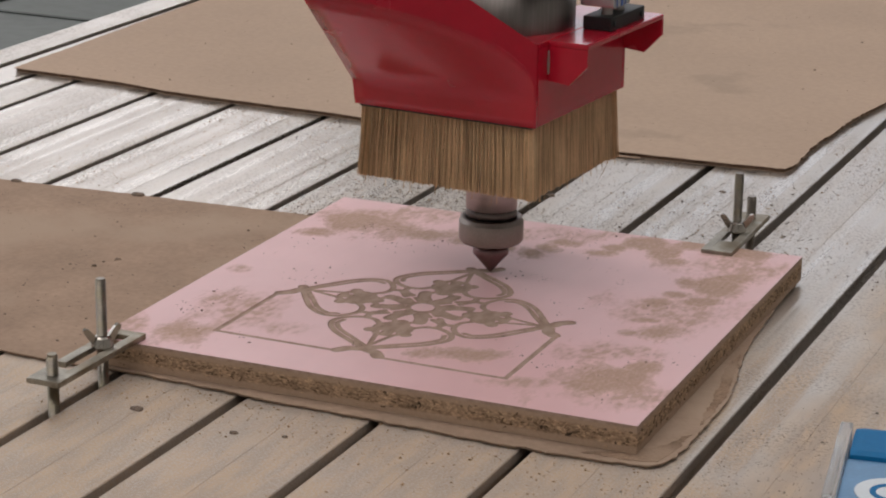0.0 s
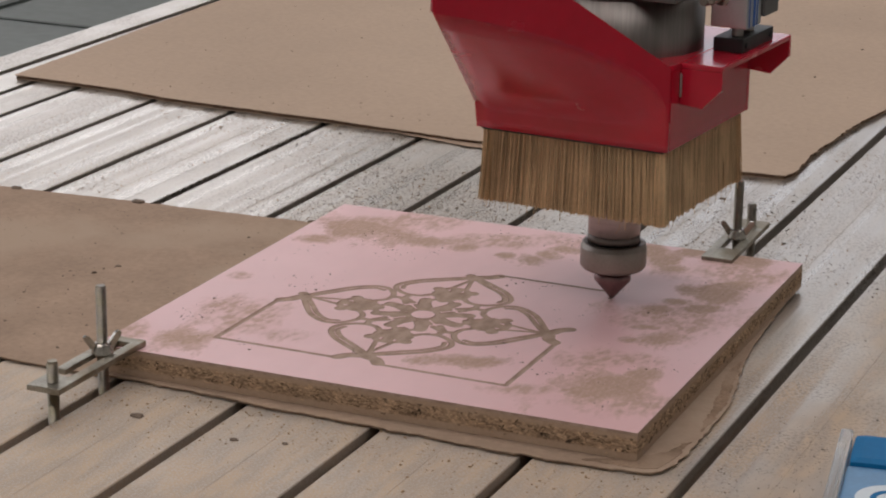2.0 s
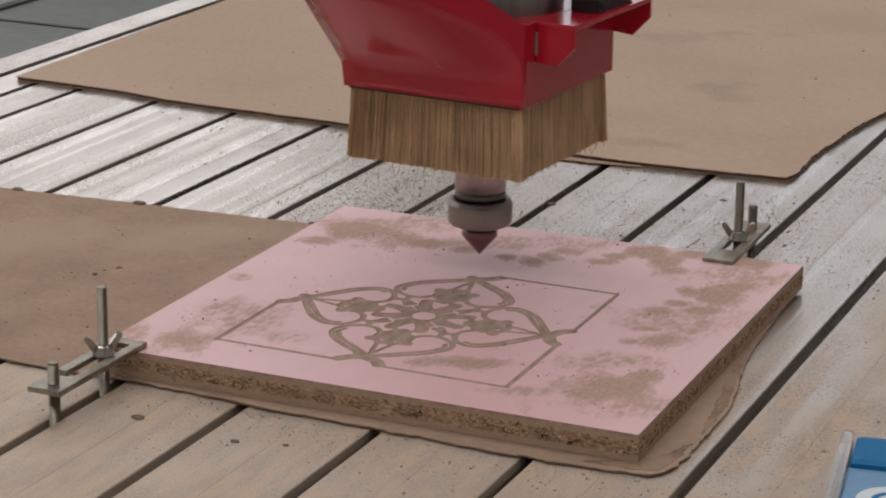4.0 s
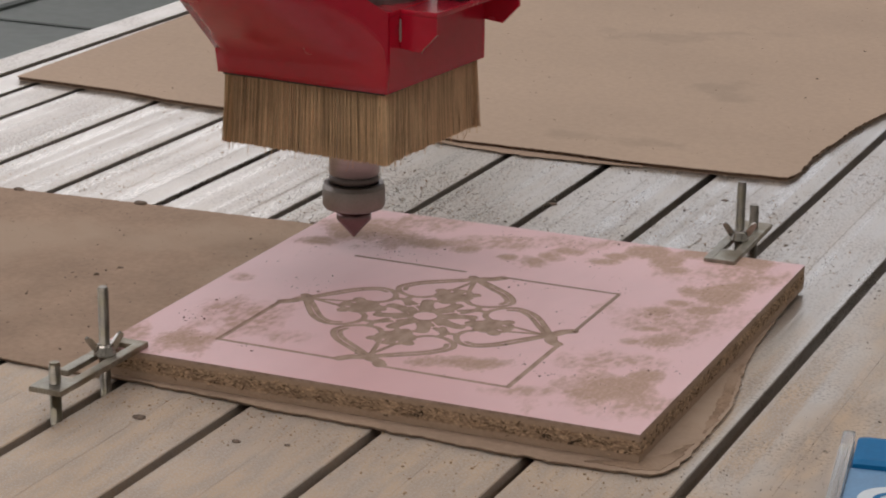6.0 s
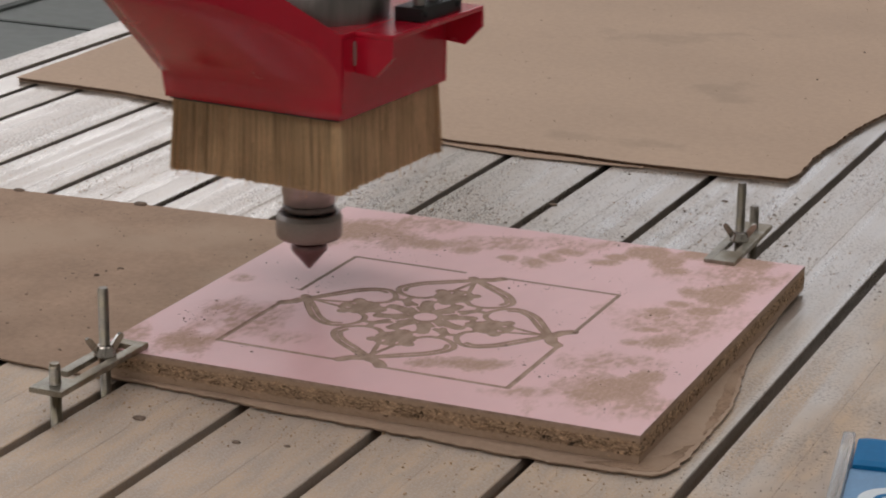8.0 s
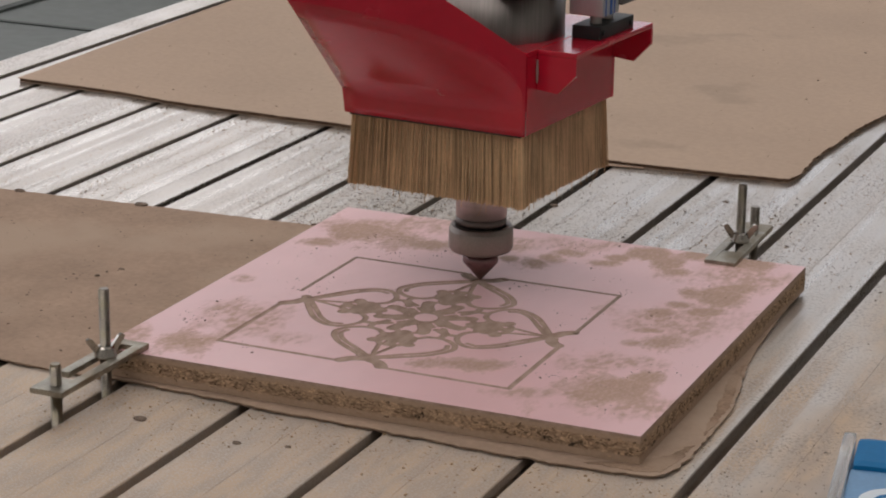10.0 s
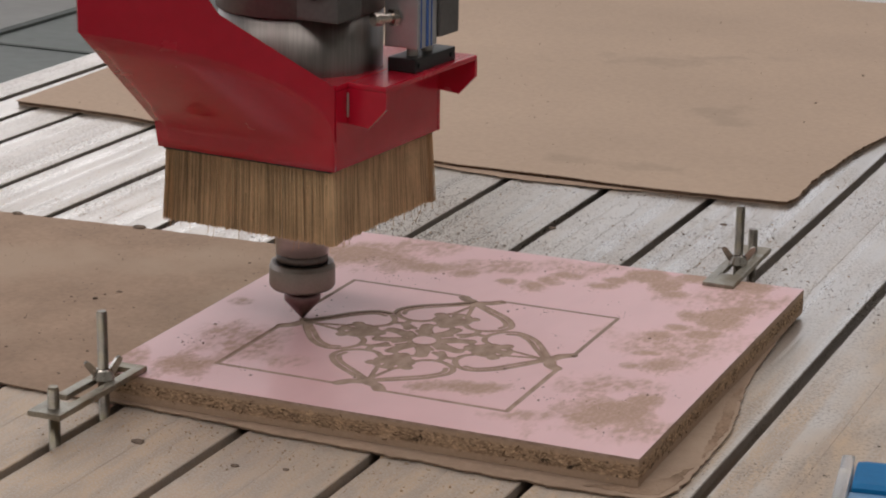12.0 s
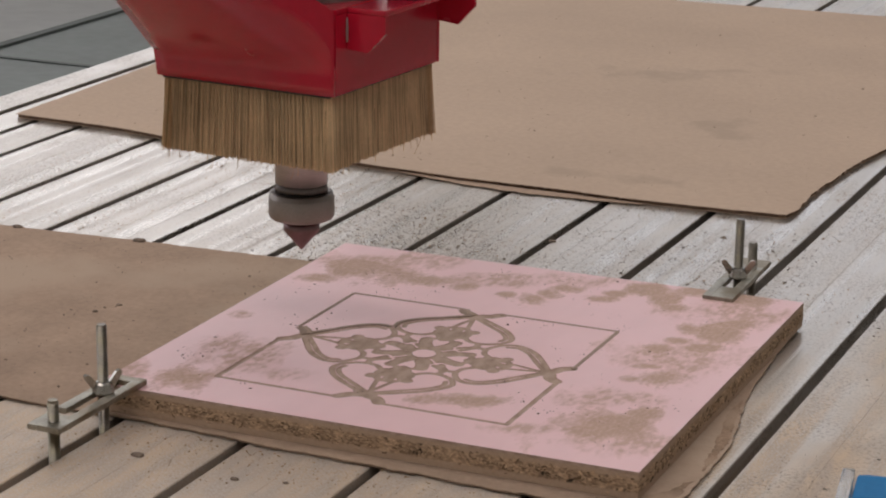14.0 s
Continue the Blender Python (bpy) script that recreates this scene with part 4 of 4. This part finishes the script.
def spindle():
    bm = bmesh.new()
    lathe(bm, [(0, 0.0), (0.0012, 0.0010), (0.0132, 0.0150), (0.0132, 0.0192), (0.0120, 0.0205), (0.0100, 0.0212), (0.0100, 0.0260), (0, 0.0260)], 24)
    sharp(bm)
    head_part("cutter", bm, BITMAT, "dark carbide V-shaped engraving cutter", smooth=True, turned=False)
    bm = bmesh.new()
    lathe(bm, [(0.0105, 0.0236), (0.0196, 0.0236), (0.0222, 0.0246), (0.0236, 0.0264), (0.0238, 0.0274), (0.0238, 0.0400), (0.0234, 0.0408), (0.0228, 0.0414), (0.0228, 0.0434), (0.0220, 0.0438), (0.0182, 0.0438), (0.0182, 0.0420), (0.0105, 0.0420)], 64)
    sharp(bm)
    head_part("collet_nut", bm, NUT, "ground steel collet nut", smooth=True, turned=False)
    bm = bmesh.new()
    lathe(bm, [(0, 0.041), (0.0176, 0.041), (0.0176, 0.0500), (0.0190, 0.0506), (0.0190, 0.125), (0, 0.125)], 48)
    sharp(bm)
    head_part("shaft", bm, STEEL, "steel spindle shaft", smooth=True, turned=False)
    bm = bmesh.new()
    lathe(bm, [(0.0176, 0.0439), (0.0187, 0.0441), (0.0187, 0.0504), (0.0177, 0.0505)], 48)
    head_part("shaft_collar", bm, DARKSTEEL, smooth=True, turned=False)
    bm = bmesh.new()
    lathe(bm, [(0, 0.120), (0.040, 0.120), (0.045, 0.125), (0.045, 0.175), (0.0565, 0.176), (0.0575, 0.178), (0.0575, 0.2294), (0.055, 0.2296), (0, 0.2296)], 96)
    sharp(bm)
    head_part("spindle_body", bm, SPINDLE, "steel spindle body with reflection streaks in its colour", smooth=True, turned=False)
    bm = bmesh.new()
    lathe(bm, [(0, 0.2298), (0.0585, 0.2298), (0.0595, 0.2308), (0.0595, 0.5), (0, 0.5)], 96)
    sharp(bm)
    head_part("clamp_ring", bm, GREYCAST, "dark grey spindle clamp ring", smooth=True)
    bm = bmesh.new()
    add_box(bm, (0.028, -0.0520, 0.2300), (0.0610, -0.020, 0.300), 0.002)
    head_part("clamp_ear", bm, GREYCAST)
    bm = bmesh.new()
    lathe(bm, [(0, 0), (0.0052, 0), (0.0052, 0.004), (0, 0.004)], 20, Matrix.Translation((0.044, -0.0510, 0.2500)) @ pose(0, 0, 0, 90, 0, 0))
    head_part("clamp_screw", bm, BLACK)
    # pneumatic lift of the hood
    bm = bmesh.new()
    add_box(bm, (0.0660, 0.0060, TOPZ + 0.0006), (0.0880, 0.0640, TOPZ + 0.0105), 0.0010)
    for y in (0.012, 0.058):
        lathe(bm, [(0, 0), (0.0022, 0), (0.0022, 0.001), (0, 0.001)], 12, Matrix.Translation((0.0882, y, TOPZ + 0.0055)) @ pose(0, 0, 0, 0, 90, 0))
    head_part("lift_foot", bm, BLACK, "black mounting foot")
    bm = bmesh.new()
    for y in (0.020, 0.040):
        lathe(bm, [(0, 0), (0.0042, 0), (0.0042, 0.012), (0, 0.012)], 20, Matrix.Translation((0.078, y, TOPZ + 0.008)))
    head_part("lift_rod", bm, STEEL)
    bm = bmesh.new()
    add_box(bm, (0.0630, 0.0070, 0.2060), (0.0895, 0.0340, 0.330), 0.0012)
    cyl = head_part("air_cylinder", bm, ALUCYL, "anodised aluminium air cylinder")
    for y0, y1 in ((0.0105, 0.0118), (0.0180, 0.0215), (0.0250, 0.0262)):
        bm = bmesh.new()
        add_box(bm, (0.0892, y0, 0.2065), (0.0899, y1, 0.329))
        bmesh.ops.transform(bm, verts=bm.verts, matrix=HROT)
        part("stripe", bm, BLUEPAINT, cyl, "blue stripe")
    bm = bmesh.new()
    add_box(bm, (0.066, 0.0350, 0.2105), (0.0915, 0.0620, 0.330), 0.0012)
    head_part("cylinder_guide", bm, GREYCAST, "grey guide block")
    bm = bmesh.new()
    m = Matrix.Translation((0.0720, 0.0072, 0.2270)) @ pose(0, 0, 0, 90, 0, -28)
    lathe(bm, [(0, 0), (0.0062, 0), (0.0062, 0.004), (0, 0.004)], 6, m)
    lathe(bm, [(0, 0.004), (0.0036, 0.004), (0.0036, 0.011), (0.0048, 0.0112), (0.0048, 0.0185), (0, 0.0185)], 20, m)
    head_part("air_fitting", bm, BRASS, "nickel-plated push-in air fitting")


dust_hood()
bristles()
stray_bristles()
spindle()


# ---- crumbs and chips ----
def crumbs(name, n, area_fn, size, seed, m, label):
    """Loose flat chips as one heap of tiny slabs."""
    rnd = random.Random(seed)
    verts, faces = [], []
    while n > 0:
        x, y, z = area_fn(rnd)
        if x is None:
            continue
        n -= 1
        s = size * rnd.lognormvariate(0, 0.45)
        a, ln = rnd.uniform(0, math.pi), rnd.uniform(1.0, 2.6)
        ca, sa = math.cos(a), math.sin(a)
        k = len(verts)
        h = s * rnd.uniform(0.3, 0.7)
        for zz, f in ((z, 1.0), (z + h, 0.7)):
            for u, v in ((-1, -1), (1, -0.8), (0.9, 1), (-0.8, 0.9)):
                px, py = u * s * ln * f / 2, v * s * f / 2
                verts.append((x + px * ca - py * sa, y + px * sa + py * ca, zz))
        faces += [(k + 4, k + 5, k + 6, k + 7)] + [(k + i, k + (i + 1) % 4, k + 4 + (i + 1) % 4, k + 4 + i) for i in range(4)]
    me = bpy.data.meshes.new(name)
    me.from_pydata(verts, [], faces)
    me.materials.append(m)
    return tagged(new(name, me), label, "wood chips", kind="stuff")


def in_slot(x, y):
    return any(abs(x - LEAN * (y - 0.3) - s) < 0.005 for s in SLOTS)


def on_bed(x0, x1, y0, y1, power=1.0):
    def pick(r):
        x, y = r.uniform(x0, x1), y0 + (y1 - y0) * r.random() ** power
        if in_slot(x, y):
            return None, None, None
        if -0.63 < x < 0.215 and -0.215 < y < 0.182:
            return None, None, None
        if noise.noise((x * 9, y * 7, 1.5)) + 0.25 < r.random() * 0.9 - 0.2:
            return None, None, None
        return x, y, 0.0
    return pick


def on_board(r):
    x, y = r.uniform(-0.18, 0.185), r.uniform(-0.17, 0.18)
    if noise.noise((x * 22, y * 22, 4.0)) < 0.05 + 0.3 * r.random() or (abs(x - PX) < 0.09 and abs(y - PY) < 0.09 and r.random() < 0.8):
        return None, None, None
    return x, y, BOARD_TOP


def beside_sheet(r):
    x, y = r.uniform(-0.2, 0.22), -0.2 - abs(r.gauss(0.01, 0.05))
    return (None, None, None) if in_slot(x, y) else (x, y, 0.0)


crumbs("wood_chips", 15000, on_bed(-0.36, 0.34, 0.17, 0.55, 1.3), 0.00034, 21, CHIPGREY, "dark wood chips strewn on the aluminium bed")
crumbs("wood_chips", 12000, on_bed(-0.62, 0.36, 0.17, 0.62, 1.0), 0.00036, 22, CHIP, "pale wood chips strewn on the aluminium bed")
crumbs("wood_chips", 4500, on_bed(0.20, 0.42, -0.35, 0.7, 0.8), 0.00033, 23, CHIPGREY, "fine chips along the bed's edge")
crumbs("wood_chips", 3500, on_bed(-0.26, 0.12, 0.18, 0.44), 0.00036, 28, CHIPGREY, "thick scatter of dark wood chips behind the board")
crumbs("wood_chips", 360, on_board, 0.00042, 24, CHIPDARK, "fine dark crumbs on the pink board")
crumbs("wood_chips", 900, beside_sheet, 0.00045, 25, CHIP, "crumbs beside the cardboard")


def on_sheet(r):
    x, y = r.uniform(-0.56, -0.195), r.uniform(-0.19, 0.16)
    return (x, y, 0.0024) if noise.noise((x * 12, y * 12, 8.0)) > r.uniform(-0.5, 0.4) else (None, None, None)


def on_far_sheet(r):
    x, y = r.uniform(-0.7, 0.08), 0.53 + 0.9 * r.random() ** 2
    return x, y, 0.0048


crumbs("wood_chips", 500, on_sheet, 0.00045, 26, CHIPDARK, "fine crumbs on the cardboard sheet")
crumbs("wood_chips", 260, on_far_sheet, 0.0005, 27, CHIPDARK, "scattered crumbs on the far cardboard sheet")


def clod(x, y, z, s, seed):
    bm = bmesh.new()
    bmesh.ops.create_icosphere(bm, subdivisions=2, radius=1.0)
    for v in bm.verts:
        f = 1 + 0.35 * noise.noise(v.co * 1.7 + Vector((seed, 0, 0)))
        v.co = Vector((v.co.x * s * 1.5 * f, v.co.y * s * f, max(-0.2, v.co.z) * s * 0.5 * f))
    ob = part("wood_chip", bm, CHIPDARK, None)
    ob.location = (x, y, z + s * 0.1)
    tagged(ob, "brown splinter of particleboard lying loose", "wood chip", group="loose splinters")


for i, (x, y, z, s) in enumerate(((-0.1257, -0.258, 0, 0.0034), (-0.0503, -0.2668, 0, 0.0022), (-0.0182, -0.2586, 0, 0.0016), (-0.3023, 0.0046, 0.0024, 0.0018), (-0.215, 0.055, 0.0024, 0.0018),
                                  (-0.383, 0.167, 0.0024, 0.0042), (-0.50, 0.158, 0.0024, 0.0035), (-0.222, 0.181, 0.001, 0.004), (-0.07, 0.332, 0, 0.0026), (0.06, 0.41, 0, 0.002))):
    clod(x, y, z, s, i * 3.1)


# ---- what moves ----
TIP = [(0.0, -0.0089, 0.0505, 0.0213), (0.3, -0.0115, 0.0480, 0.0213), (0.6, -0.0085, 0.0475, 0.0213), (0.8, -0.0060, 0.0535, 0.0213), (1.0, -0.0030, 0.0585, 0.0213), (1.2, 0.0177, 0.0593, 0.0213),
       (1.4, 0.0477, 0.0590, 0.0213), (1.6, 0.0757, 0.0590, 0.0213), (1.8, 0.0876, 0.0570, 0.0213), (2.0, 0.0880, 0.0460, 0.0213), (2.2, 0.0878, 0.0207, 0.0213), (2.4, 0.0872, -0.0073, 0.0213), (2.6, 0.0870, -0.0310, 0.0213),
       (2.8, 0.0870, -0.0378, 0.0218), (3.0, 0.0872, -0.0378, 0.0315), (3.2, 0.0872, -0.0375, 0.0393), (3.6, 0.055, 0.0, 0.0400), (4.0, -0.022, 0.0575, 0.0380), (4.25, -0.034, 0.0590, 0.0213), (5.25, -0.1262, 0.0580, 0.0213),
       (5.4, -0.1265, 0.0575, 0.0224), (5.5, -0.1266, 0.0570, 0.0250), (5.7, -0.1267, 0.0570, 0.0374), (6.0, -0.1267, 0.0570, 0.0374), (6.1, -0.1267, 0.0570, 0.0334), (6.2, -0.1267, 0.0568, 0.0264), (6.3, -0.1267, 0.0566, 0.0217), (6.45, -0.1262, 0.0560, 0.0213),
       (7.0, -0.1260, -0.0121, 0.0213), (7.3, -0.1258, -0.0300, 0.0213), (7.5, -0.1255, -0.0351, 0.0213), (7.6, -0.1250, -0.0351, 0.0228), (7.7, -0.1250, -0.0351, 0.0272), (7.8, -0.1248, -0.0351, 0.0364), (7.9, -0.1245, -0.0348, 0.0386), (8.0, -0.1197, -0.0308, 0.0386), (8.2, -0.0738, 0.0200, 0.0386),
       (8.5, -0.0300, 0.0570, 0.0380), (8.8, -0.0250, 0.0570, 0.0213), (9.5, -0.0190, 0.0540, 0.0213), (10.0, -0.0195, 0.0500, 0.0213), (10.3, -0.0307, 0.0436, 0.0213), (10.5, -0.0526, 0.0291, 0.0213), (10.7, -0.0660, 0.0180, 0.0213), (11.0, -0.0670, -0.0014, 0.0213),
       (11.2, -0.0809, -0.0059, 0.0213), (11.4, -0.0947, -0.0174, 0.0213), (11.6, -0.1090, -0.0376, 0.0213), (11.8, -0.1185, -0.0417, 0.0213), (12.0, -0.1196, -0.0400, 0.0213), (12.2, -0.1156, -0.0408, 0.0213), (12.4, -0.1118, -0.0390, 0.0213), (12.55, -0.1124, -0.0364, 0.0213),
       (12.7, -0.1204, -0.0356, 0.0213), (12.9, -0.1255, -0.0300, 0.0222), (13.1, -0.1260, -0.0285, 0.0364), (13.3, -0.1262, -0.0280, 0.0539), (13.5, -0.1262, -0.0277, 0.0723), (13.7, -0.1262, -0.0277, 0.0785), (14.0, -0.1262, -0.0277, 0.0790)]


def motions():
    walk(HEAD, [(t, pose(x, y, z - 0.0006)) for t, x, y, z in TIP])
    for k, (ob, t, mid, ang) in enumerate(SEGMENTS):
        # neighbours overlap, so each lies a hair above or below the next
        down, up = pose(mid.x, mid.y, BOARD_TOP - 0.0012, 0, 0, ang), pose(mid.x, mid.y, BOARD_TOP + 0.00010 + 0.00004 * (k % 3), 0, 0, ang)
        walk(ob, [(0.0, down), (max(0.05, t - 0.04), down), (t + 0.03, up), (14.0, up)])


motions()
